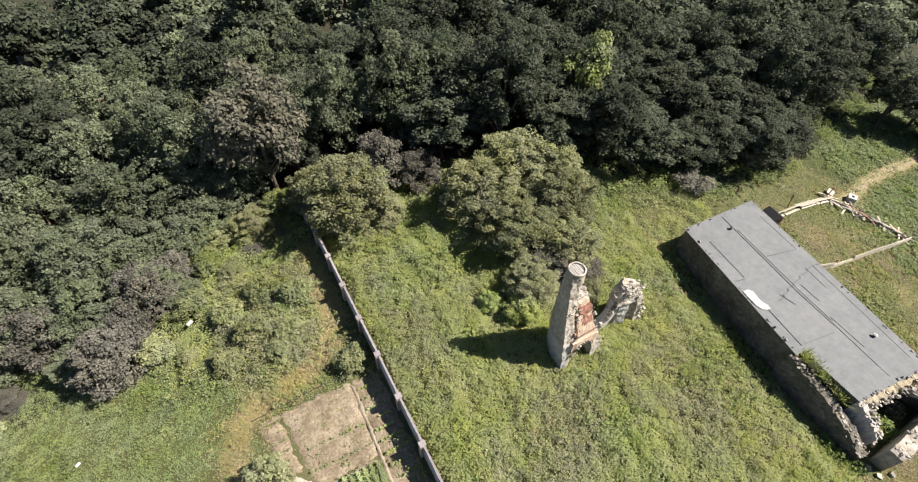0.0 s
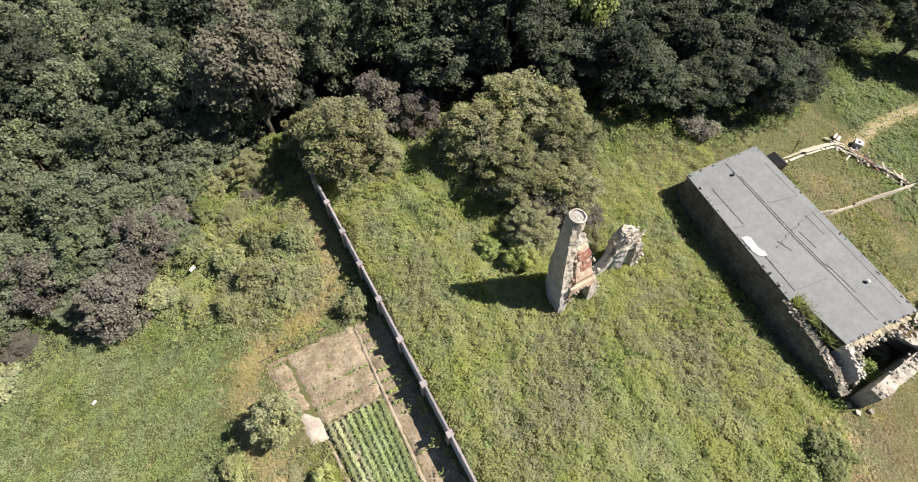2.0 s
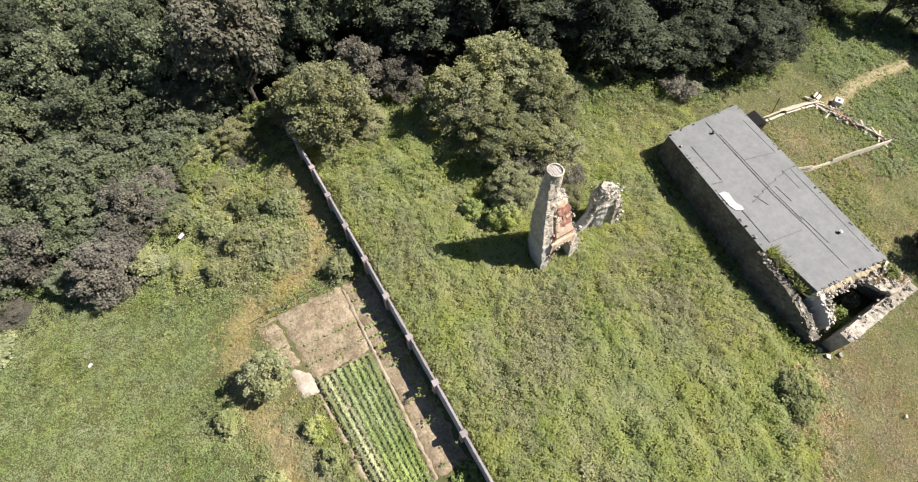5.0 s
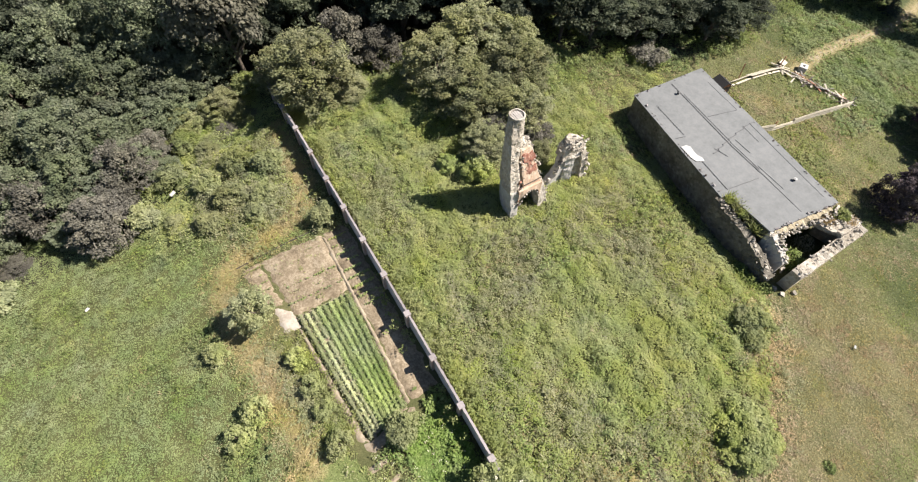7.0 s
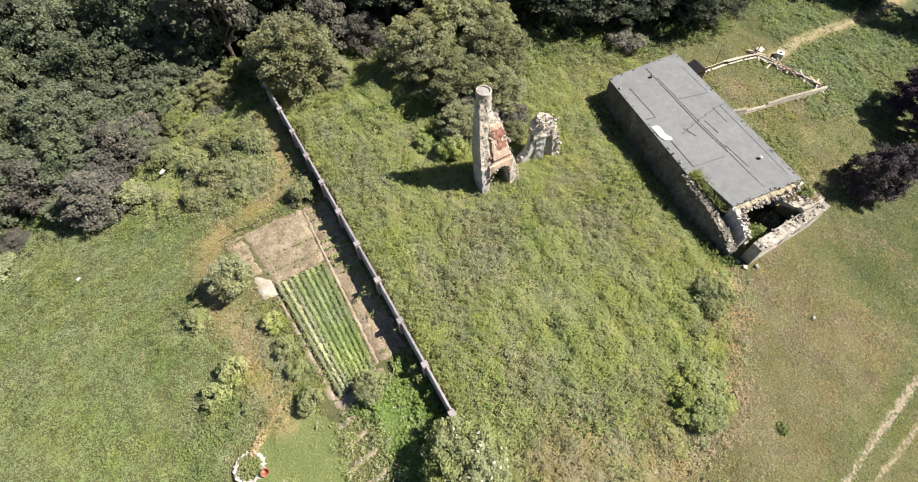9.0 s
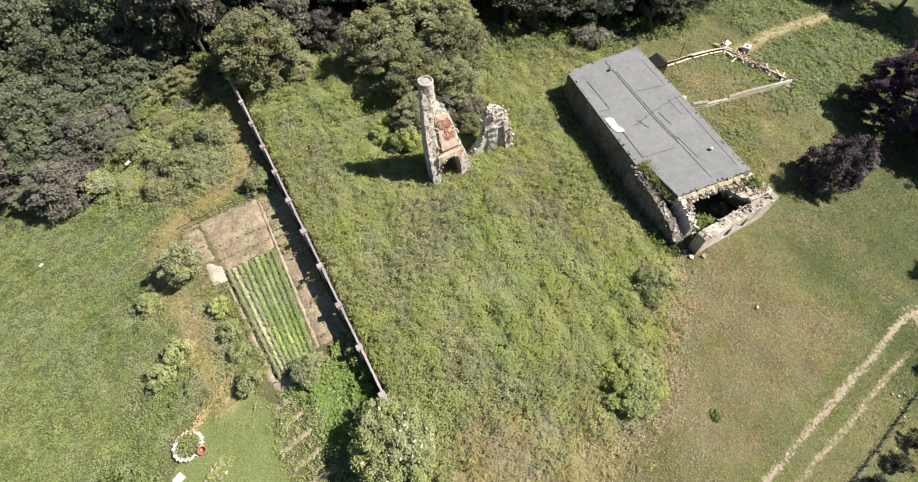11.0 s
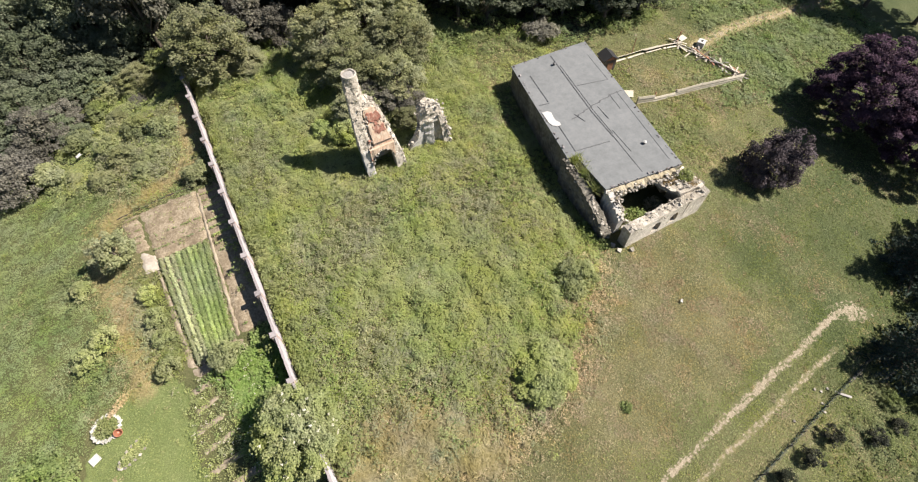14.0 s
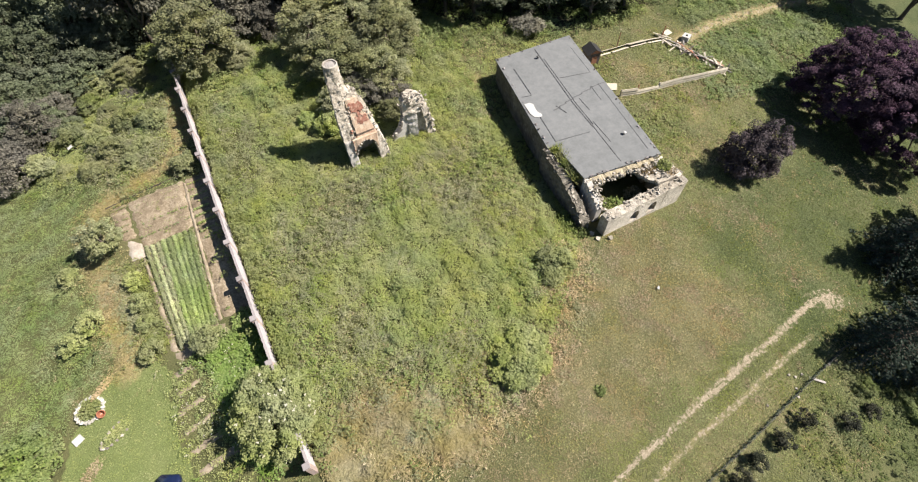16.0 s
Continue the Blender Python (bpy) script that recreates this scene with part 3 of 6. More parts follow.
weeds("rough_grass", "rank green grass and nettles beside the garden", ROUGH_LEFT, 18000, 14, LEAF_RANK, 35, 0.155, 0.3, 0.44, lambda x, y: off_path(x, y) & (x > -31), 0.3, 0.8, 0.5)
weeds("left_straw", "faded straw-coloured streaks in the rough grass", ROUGH_LEFT, 2400, 10, LEAF_STRAW, 92, 0.18, 0.36, 0.4, lambda x, y: off_path(x, y) & (wave(x, y, 4.5, 93) + 0.5 * wave(x, y, 1.6, 94) > 0.95) & (x > -31) & (y < 26), 0.22, 0.7)
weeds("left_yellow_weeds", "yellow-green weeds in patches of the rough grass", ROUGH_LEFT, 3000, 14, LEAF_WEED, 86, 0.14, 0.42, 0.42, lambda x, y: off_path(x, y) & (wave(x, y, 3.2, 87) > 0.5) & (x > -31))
weeds("left_nettles", "darker green nettle patches in the rough grass", ROUGH_LEFT, 3200, 11, LEAF_NETTLE, 37, 0.18, 0.5, 0.4, lambda x, y: off_path(x, y) & (wave(x, y, 5.0, 47) > 0.5) & (x > -31))
weeds("left_grey_weeds", "grey-green tall weeds behind the garden", [(4.0, 20.0), (4.0, 40.0), (-12.0, 40.0), (-12.0, 19.0)], 2600, 15, LEAF_WEEDGREY, 36, 0.16, 1.0, 0.42, lambda x, y: (np.hypot((x + 1.5) / 6.0, (y - 27.0) / 6.5) < 1.0 + 0.5 * wave(x, y, 4.0, 44)) & (wave(x, y, 2.6, 64) > -0.5) & off_path(x, y))
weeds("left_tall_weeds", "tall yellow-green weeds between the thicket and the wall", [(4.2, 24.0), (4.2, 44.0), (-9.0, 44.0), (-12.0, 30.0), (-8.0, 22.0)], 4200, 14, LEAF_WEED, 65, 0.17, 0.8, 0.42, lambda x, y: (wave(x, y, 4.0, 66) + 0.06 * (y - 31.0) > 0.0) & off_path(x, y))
weeds("path_straw", "trampled straw-coloured grass on the garden track", [(-9.5, 0.5), (-4.4, 0.5), (-4.6, 19.0), (4.0, 20.2), (4.2, 35.5), (-9.0, 35.5)], 5500, 9, LEAF_TAN, 38, 0.26, 0.24, 0.34, near_path, 0.16, 0.7)
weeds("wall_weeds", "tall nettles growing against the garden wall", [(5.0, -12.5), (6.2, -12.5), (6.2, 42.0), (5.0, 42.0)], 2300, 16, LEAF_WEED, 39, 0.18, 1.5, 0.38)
FIELD_EDGE = [(9.3, -14.6), (14.3, -16.4), (20.1, -16.4), (25.9, -13.4), (29.3, -10.3), (33.3, -7.4)]
FRINGE = [(8.0, -11.5), (14.0, -13.0), (19.0, -13.0), (24.0, -10.5), (30.5, -5.5), (34.0, -6.5), (34.0, -9.5), (30.0, -13.0), (26.5, -16.5), (20.5, -19.5), (13.5, -19.5), (8.0, -17.0)]
weeds("fringe_straw", "dry straw-coloured grass fringing the field", FRINGE, 2600, 9, LEAF_STRAW, 82, 0.22, 0.34, 0.34, lambda x, y: (from_line(x, y, FIELD_EDGE) < 1.6 + 1.2 * wave(x, y, 2.4, 83)), 0.22, 0.6)
weeds("fringe_weeds", "scattered green weeds fringing the field", FRINGE, 900, 14, LEAF_WEEDGREY, 84, 0.13, 0.4, 0.34, lambda x, y: (from_line(x, y, FIELD_EDGE) < 2.4) & (wave(x, y, 2.2, 85) > 0.15))
MEADOW = [(9.0, -15.0), (14.3, -16.6), (20.1, -16.8), (25.9, -13.8), (29.3, -10.5), (33.4, -7.5), (36.0, -7.0), (45.0, -7.0), (48.2, 16.0), (56.0, 19.5), (72.0, 21.0), (95.0, 25.0), (95.0, -34.0), (-14.0, -34.0), (-14.0, -22.4), (-3.2, -22.2), (-2.8, -12.6), (4.0, -13.4)]


def build_meadow():
    rng = np.random.RandomState(50)
    off = lambda x, y: clear(x, y) & (from_line(x, y, RUT_A) > 0.3 + 0.2 * wave(x, y, 1.2, 67)) & (from_line(x, y, RUT_B) > 0.25) & (from_line(x, y, FOOTPATH) > 0.9 + 0.3 * wave(x, y, 2.0, 68)) & (np.hypot((x - 52.0) / 1.7, y + 22.4 + 0.3 * (x - 52.0)) > 1.1 + 0.5 * wave(x, y, 1.4, 69))
    thin = lambda x, y: rng.uniform(size=len(x)) < np.clip(1.35 - (x - 10.0) / 55.0, 0.35, 1.0)
    x, y = scatter(270000, MEADOW, rng, lambda x, y: off(x, y) & thin(x, y))
    at = np.stack([x, y, height(x, y) + 0.02], 1)
    dry = (wave(x, y, 5.0, 51) + 0.5 * wave(x, y, 1.5, 52) + rng.normal(0, 0.5, len(x)) + 1.6 * np.exp(-((x - 30.0) / 16.0) ** 4 - ((y + 16.0) / 9.0) ** 4) - 1.5 * np.clip(1.4 - from_line(x, y, RUT_A) / 1.8, 0, 1) - 0.008 * np.clip(x - 40, 0, 20) + 1.0 * np.exp(-((x - 56.0) / 8.0) ** 2 - ((y - 5.0) / 9.0) ** 2)) > 0.62
    pale = (dry & (wave(x, y, 1.6, 74) + 0.6 * wave(x, y, 5.0, 75) > 0.3)) | (wave(x, y, 1.1, 76) > 1.1)
    lush = ((x + 5.0 * wave(x, y, 6.0, 71) + 5.0 * rng.normal(0, 1, len(x)) > 44.0) & (y + 3.0 * wave(x, y, 4.0, 72) < -8.0)) | (x + 3.0 * wave(x, y, 5.0, 73) > 67.0)
    for name, pick, mat, label in (("meadow_grass", ~dry & ~lush, LEAF_GRASS, "short green meadow grass"), ("lane_grass", ~dry & lush, LEAF_LUSH, "lush dark green grass along the lane and pasture"), ("meadow_straw", dry & ~pale, LEAF_TAN, "dry cut grass lying on the meadow"), ("meadow_hay", pale, LEAF_STRAW, "pale streaks of hay on the meadow")):
        me = leaves(name, at[pick] + np.array([0, 0, 1.0]) * rng.uniform(0.0, 0.05, (pick.sum(), 1)), rng.uniform(0.10, 0.24, pick.sum()) * np.clip(0.75 + (x[pick] - 10.0) / 60.0, 0.8, 1.6) * (1.25 if name == "meadow_hay" else 1.0), rng, 0.62, 0.2)
        tagged(link(name, me, mat), label, "grass", kind="stuff")
    weeds("pasture_grass", "taller green grass beyond the pen", [(60.0, 2.0), (68.0, 0.0), (95.0, 4.0), (95.0, 26.0), (72.0, 20.5), (66.0, 12.5)], 5000, 7, LEAF_RANK, 54, 0.25, 0.35, 0.4, lambda x, y: from_line(x, y, FOOTPATH) > 1.5)
    weeds("pen_grass", "patchy green grass near the pen", [(46.5, -4.0), (49.5, 14.5), (63.0, 13.0), (64.0, 5.8), (66.0, 4.0), (60.0, -3.0)], 1300, 6, LEAF_WEED, 55, 0.22, 0.22, 0.35, lambda x, y: (wave(x, y, 5.0, 56) > 0.2) & clear(x, y))


build_meadow()
weeds("lane_weeds", "rough dark weeds beyond the wire fence", [(38.0, -29.2), (50.0, -27.2), (56.0, -29.0), (56.0, -38.0), (38.0, -38.0)], 850, 12, LEAF_LUSH, 59, 0.18, 0.4, 0.4, lambda x, y: wave(x, y, 3.0, 77) + 0.06 * (x - 45.0) > -0.1)
weeds("wood_undergrowth", "dark green brambles along the edge of the wood", [(30.0, 42.0), (30.0, 32.0), (36.0, 25.5), (44.0, 22.5), (51.0, 18.8), (60.0, 18.4), (70.0, 20.6), (90.0, 23.5), (110.0, 27.0), (110.0, 36.0), (70.0, 29.0), (50.0, 27.0), (40.0, 36.0)], 4200, 12, LEAF_NETTLE, 57, 0.24, 1.0, 0.5, lambda x, y: wave(x, y, 4.0, 58) > -0.5)


# ---- trees ----
def crown_points(rng, clumps, per, radius, low, high, clump_r, power=2.0, hollow=0.5):
    """Leaf places and outward directions for a crown of uneven clumps."""
    pts, outs, hearts = [], [], []
    for _ in range(clumps):
        d = rng.normal(size=3)
        d[2] = abs(d[2]) * 1.1 - 0.35
        d /= np.linalg.norm(d)
        r = rng.uniform(hollow, 1.0)
        mid = (low + high) / 2
        c = np.array([d[0] * radius * r, d[1] * radius * r, mid + d[2] * (high - low) / 2 * r])
        cr = clump_r * rng.uniform(0.6, 1.35)
        n = int(per * rng.uniform(0.6, 1.4))
        q = rng.normal(size=(n, 3))
        q[:, 2] = np.where(rng.uniform(size=n) < 0.8, np.abs(q[:, 2]), q[:, 2])
        q /= np.linalg.norm(q, axis=1, keepdims=True)
        q2 = q * (rng.uniform(0.25, 1.0, (n, 1)) ** (1 / power)) * np.array([1.0, 1.0, 0.72]) * cr
        pts.append(c + q2)
        outs.append(q * 0.6)
        hearts.append(c)
    return np.concatenate(pts), np.concatenate(outs), np.array(hearts)


def build_tree(name, label, category, seed, tall, radius, low, clumps, per, clump_r, leaf, mat, trunk_r=0.16, blossom=0, limbs=9, skirt=0.0, outward=1.0):
    """A tree at the origin: trunk and limbs, and a crown of leaf clumps."""
    rng = np.random.RandomState(seed)
    root = new(name)
    tagged(root, label, category)
    at, out, hearts = crown_points(rng, clumps, per, radius, low - skirt, tall, clump_r)
    top = np.array([rng.normal(0, 0.15), rng.normal(0, 0.15), low + (tall - low) * 0.7])
    stem = [np.array([0, 0, -0.3]), np.array([0.03, 0.02, low * 0.5]), top * np.array([0.5, 0.5, 0.6]), top]
    tubes = [tube(stem, [trunk_r * 1.25, trunk_r, trunk_r * 0.7, trunk_r * 0.2], 8)]
    arms = [tubes[0]]
    for c in hearts[rng.permutation(len(hearts))[:limbs]]:
        u = rng.uniform(0.0, 1.6)
        s = stem[1] + (stem[2] - stem[1]) * u if u < 1 else stem[2] + (stem[3] - stem[2]) * (u - 1)
        bendy = (s + c) / 2 + np.array([0, 0, -0.15]) + rng.normal(0, 0.12, 3)
        arms.append(tube([s, bendy, c], [trunk_r * 0.5, trunk_r * 0.32, 0.02], 5))
    part("trunk", fast_mesh("trunk", *join_tubes(arms)), BARK, root)
    part("crown", leaves("crown", at, leaf * rng.uniform(0.6, 1.4, len(at)), rng, 0.5, 0.62, out * outward), mat, root)
    if blossom:
        b = hearts[rng.randint(0, len(hearts), blossom)] + rng.normal(0, clump_r * 0.55, (blossom, 3)) + np.array([0, 0, clump_r * 0.55])
        k = np.repeat(np.arange(blossom), 7)
        pts = b[k] + rng.normal(0, 0.05, (len(k), 3)) * np.array([1, 1, 0.3])
        part("blossom", leaves("blossom", pts, 0.1, rng, 0.85, 0.9), PETAL, root, "flat creamy white flower heads")
    return root


def build_fir(seed, tall, radius):
    rng = np.random.RandomState(seed)
    root = tagged(new("fir_tree"), "dark green fir tree with drooping tiers", "tree")
    stem = tube([(0, 0, -0.3), (0, 0, tall * 0.5), (0, 0, tall)], [0.2, 0.12, 0.02], 4)
    pts, outs, arms = [], [], [stem]
    tiers = int(tall / 0.42)
    for i in range(tiers):
        z = 0.5 + (tall - 0.6) * i / tiers
        reach = radius * (1 - (z / tall) ** 1.2) * rng.uniform(0.8, 1.1) + 0.12
        for w in np.arange(0, 2 * math.pi, 2 * math.pi / max(5, int(11 * reach / radius))) + rng.uniform(0, 6):
            l = reach * rng.uniform(0.75, 1.15)
            d = np.array([math.cos(w), math.sin(w), -0.18])
            arms.append(tube([(0, 0, z), np.array([0, 0, z]) + d * l], [0.035, 0.01], 4))
            n = int(26 * l) + 6
            s = rng.uniform(0.15, 1.0, n) ** 0.7
            side = np.array([-d[1], d[0], 0.0])
            pts.append(np.array([0, 0, z]) + d * (l * s)[:, None] + side * (rng.normal(0, 0.22, n) * l * (1.1 - s))[:, None] + rng.normal(0, 0.05, (n, 3)))
            outs.append(np.repeat(d[None] * 0.3, n, 0))
    part("trunk", fast_mesh("trunk", *join_tubes(arms)), BARK, root)
    at = np.concatenate(pts)
    part("needles", leaves("needles", at, 0.24 * rng.uniform(0.6, 1.3, len(at)), rng, 0.5, 0.4, np.concatenate(outs)), LEAF_FIR, root)
    return root


def place(ob, x, y, scale=1.0, turn=0.0, tall=1.0, sink=0.0):
    ob.scale = (scale, scale, scale * tall)
    ob.matrix_basis = pose(x, y, float(height(x, y)) - sink, 0, 0, turn) @ Matrix.Diagonal((scale, scale, scale * tall, 1))


def plant(kinds, spots, group, seed):
    """Trees at (x, y, kind, scale, relative height): the first of a kind is the model itself, the others copies."""
    rng = random.Random(seed)
    for x, y, k, s, t in spots:
        model = kinds[k]
        turn = rng.uniform(0, 360)
        if not model.get("placed"):
            model["placed"] = 1
            ob = model
            place(ob, x, y, s, turn, t)
        else:
            ob = copy_thing(model, pose(0, 0, 0))
            place(ob, x, y, s, turn, t)
        tagged(ob, group=group)


robinia = [build_tree("robinia_tree", "grey-green broadleaf tree with a loose feathery crown", "tree", 60 + i, 7.0, 3.3, 1.6, 165, 95, 0.56, 0.19, LEAF_ROBINIA, skirt=2.0, outward=0.5) for i in range(3)]
forest_t = [build_tree("forest_tree", "tall dark green woodland tree in a dense stand", "tree", 70 + i, 12.0, 4.0, 1.2, 120, 115, 0.9, 0.29, LEAF_FOREST, 0.24, skirt=1.5, outward=0.6) for i in range(3)]
olive_t = [build_tree("broadleaf_tree", "olive-green broadleaf tree with a wide bushy crown", "tree", 80 + i, 6.5, 3.2, 0.7, 230, 100, 0.5, 0.165, LEAF_OLIVE, skirt=2.6, outward=0.45) for i in range(2)]
yellow_t = build_tree("young_tree", "yellow-green young tree with fresh leaves", "tree", 90, 5.0, 2.2, 0.6, 26, 120, 0.75, 0.27, LEAF_YELLOW, 0.1)
grey_t = build_tree("grey_willow", "silvery grey-leaved tree at the wood's edge", "tree", 91, 9.0, 3.0, 1.4, 60, 200, 0.9, 0.28, LEAF_GREY, 0.18)
plum_t = build_tree("plum_tree", "round small tree with dull purple leaves", "tree", 92, 5.0, 2.8, 0.1, 170, 130, 0.55, 0.17, LEAF_PLUM, 0.12, skirt=2.4)
purple_t = build_tree("copper_beech", "wide tree with deep purple foliage", "tree", 93, 10.2, 6.6, 0.8, 420, 220, 0.68, 0.19, LEAF_PURPLE, 0.3, limbs=12, skirt=3.0)
bush_g = build_tree("green_bush", "dense bright green bush standing in dry grass", "bush", 94, 2.0, 2.35, 0.05, 170, 190, 0.46, 0.16, LEAF_BUSH, 0.06, skirt=0.6, outward=0.35)
shrub_d = build_tree("shrub", "low dull plum-coloured shrub in the rough grass", "bush", 95, 3.4, 2.2, 0.2, 30, 130, 0.75, 0.25, LEAF_DULL, 0.06)
elder = build_tree("elder_tree", "bushy elder tree with creamy white flower heads", "tree", 96, 4.9, 3.2, 0.2, 520, 84, 0.42, 0.15, LEAF_ELDER, 0.12, blossom=120, skirt=2.0, outward=0.5)
fruit = build_tree("fruit_tree", "small silvery-green fruit tree beside the beds", "tree", 97, 3.8, 1.85, 0.5, 70, 90, 0.45, 0.17, LEAF_OLIVE, 0.07, skirt=0.8)
small_g = build_tree("garden_shrub", "small green garden shrub", "bush", 98, 1.4, 0.9, 0.05, 30, 60, 0.34, 0.13, LEAF_ELDER, 0.03)
fir = build_fir(99, 7.5, 3.0)
dull_t = build_tree("thicket_shrub", "dull grey-purple shrub with a loose uneven crown", "bush", 101, 4.6, 2.7, 0.2, 130, 100, 0.55, 0.18, LEAF_DULL, 0.09, skirt=1.8, outward=0.5)
wild = build_tree("wild_shrub", "grey-green wild shrub among tall weeds", "bush", 102, 1.7, 1.25, 0.05, 40, 110, 0.45, 0.15, LEAF_SHRUB, 0.03)
broad = build_tree("green_shrub", "broad mid-green shrub at the lawn's edge", "bush", 103, 2.4, 2.5, 0.05, 130, 100, 0.5, 0.17, LEAF_NETTLE, 0.06, skirt=0.8)
dwarf = build_tree("dark_shrub", "small round dark clipped shrub in a row", "bush", 100, 1.5, 0.95, 0.05, 18, 80, 0.4, 0.14, LEAF_YEW, 0.04)

far_t = [build_tree("far_tree", "distant dark woodland tree", "tree", 75 + i, 12.0, 4.2, 2.0, 34, 62, 1.4, 0.66, LEAF_FOREST if i < 2 else LEAF_ROBINIA, 0.24, limbs=4) for i in range(3)]
KINDS = {"1": far_t[0], "2": far_t[1], "3": far_t[2], "r": robinia[0], "s": robinia[1], "q": robinia[2], "f": forest_t[0], "g": forest_t[1], "h": forest_t[2], "o": olive_t[0], "p": olive_t[1], "y": yellow_t, "w": grey_t,
         "m": plum_t, "M": purple_t, "b": bush_g, "n": dull_t, "j": wild, "d": shrub_d, "e": elder, "t": fruit, "k": small_g, "F": fir, "D": dwarf, "B": broad}
# trees at the head of the walled field
plant(KINDS, [(26.5, 31.0, "o", 1.45, 0.8), (21.3, 30.0, "p", 1.35, 0.76), (28.4, 25.0, "p", 1.25, 0.8), (22.3, 24.1, "o", 1.25, 0.74), (26.0, 20.2, "p", 0.95, 0.85), (20.2, 18.6, "o", 0.8, 0.75), (24.0, 18.8, "n", 0.66, 0.9), (22.2, 20.4, "n", 0.75, 0.85), (25.6, 21.2, "n", 0.8, 0.8), (30.3, 28.0, "p", 1.1, 0.9),
              (18.1, 17.0, "b", 0.72, 1.5), (16.1, 19.2, "b", 0.5, 1.3), (23.6, 22.8, "w", 0.32, 0.8), (24.6, 15.8, "p", 0.5, 0.7), (26.0, 18.0, "n", 0.7, 0.8), (8.9, 35.4, "o", 1.5, 0.92), (6.2, 40.2, "p", 0.9, 1.0), (14.2, 39.6, "n", 1.3, 1.15), (12.2, 34.4, "p", 0.75, 0.55), (17.6, 37.6, "n", 1.0, 1.0), (3.2, 45.4, "w", 1.5, 1.2), (-4.6, 44.6, "r", 1.0, 0.75)], "trees at the head of the field", 5)
# thicket left of the wall
plant(KINDS, [(-11.5, 47.5, "r", 1.35, 1.1), (-6.0, 46.0, "s", 1.2, 1.0), (-16.0, 42.0, "q", 1.3, 1.0), (-12.0, 36.8, "n", 1.15, 1.05), (-11.2, 38.0, "r", 0.85, 0.75), (-16.4, 37.6, "r", 1.1, 0.85), (-9.3, 39.2, "n", 0.9, 0.95),
              (-15.4, 31.2, "n", 1.15, 0.95), (-18.6, 33.4, "s", 0.65, 0.6), (-14.2, 34.2, "n", 0.85, 0.9), (-20.8, 37.2, "n", 1.2, 1.1), (-22.0, 39.5, "s", 1.15, 0.9), (-4.6, 41.6, "p", 0.7, 0.6), (-0.8, 41.2, "p", 0.75, 0.62), (2.6, 42.6, "y", 0.8, 0.7), (-6.3, 38.6, "y", 0.7, 0.6), (-1.8, 46.0, "q", 1.0, 0.9),
              (-22.0, 46.0, "q", 1.3, 1.1), (-28.0, 41.0, "r", 1.2, 1.0), (-26.5, 35.5, "q", 0.9, 0.8), (-8.2, 42.5, "s", 1.0, 0.85), (-12.8, 41.0, "q", 1.05, 0.9), (-9.0, 36.0, "s", 0.6, 0.55),
              (-1.3, 37.8, "n", 0.5, 0.45), (-4.0, 36.6, "p", 0.45, 0.4), (0.9, 38.6, "p", 0.5, 0.45), (-8.6, 34.0, "j", 1.2, 1.0), (-12.0, 30.6, "j", 1.2, 1.1), (-3.5, 27.4, "j", 1.3, 0.9), (-0.6, 25.6, "j", 1.1, 0.8), (0.6, 29.6, "j", 1.3, 0.9), (-5.2, 31.0, "j", 1.2, 0.9),
              (-2.2, 24.2, "j", 1.0, 0.8), (-6.6, 26.0, "j", 1.1, 0.8), (-1.8, 31.6, "j", 1.2, 1.0), (2.6, 20.0, "j", 1.0, 1.0), (3.4, 20.6, "j", 0.8, 1.0), (-9.6, 28.2, "j", 0.8, 0.8)], "trees of the thicket", 6)
# trees and shrubs on the meadow
plant(KINDS, [(55.6, -7.6, "m", 1.02, 1.3), (74.0, -6.6, "M", 1.06, 0.95), (75.0, -13.2, "M", 0.85, 1.05), (71.0, -24.0, "g", 1.0, 0.8), (66.0, -28.5, "F", 1.6, 1.2), (63.0, -34.0, "F", 1.5, 1.1), (29.8, -8.5, "j", 1.3, 0.7), (28.6, -9.2, "j", 0.9, 0.7), (22.2, -14.0, "b", 1.08, 0.68), (51.4, -27.9, "F", 1.2, 0.9), (54.6, -32.6, "F", 1.35, 1.0), (56.4, -28.8, "F", 1.45, 1.1), (60.0, -30.6, "F", 1.6, 1.2), (64.5, -23.5, "F", 1.5, 1.1), (50.5, -33.0, "B", 0.55, 1.0), (47.8, -29.6, "B", 0.4, 1.0), (61.6, -22.4, "F", 1.3, 1.0),
              (40.0, -28.7, "D", 0.85, 1.1), (37.4, -29.0, "D", 0.85, 1.1), (34.3, -29.2, "D", 0.8, 1.1), (31.9, -29.3, "D", 0.85, 1.1), (29.3, -29.6, "D", 0.8, 1.1), (43.7, -30.7, "D", 0.8, 0.9), (46.5, -31.4, "D", 0.75, 0.8)], "plants of the meadow", 7)
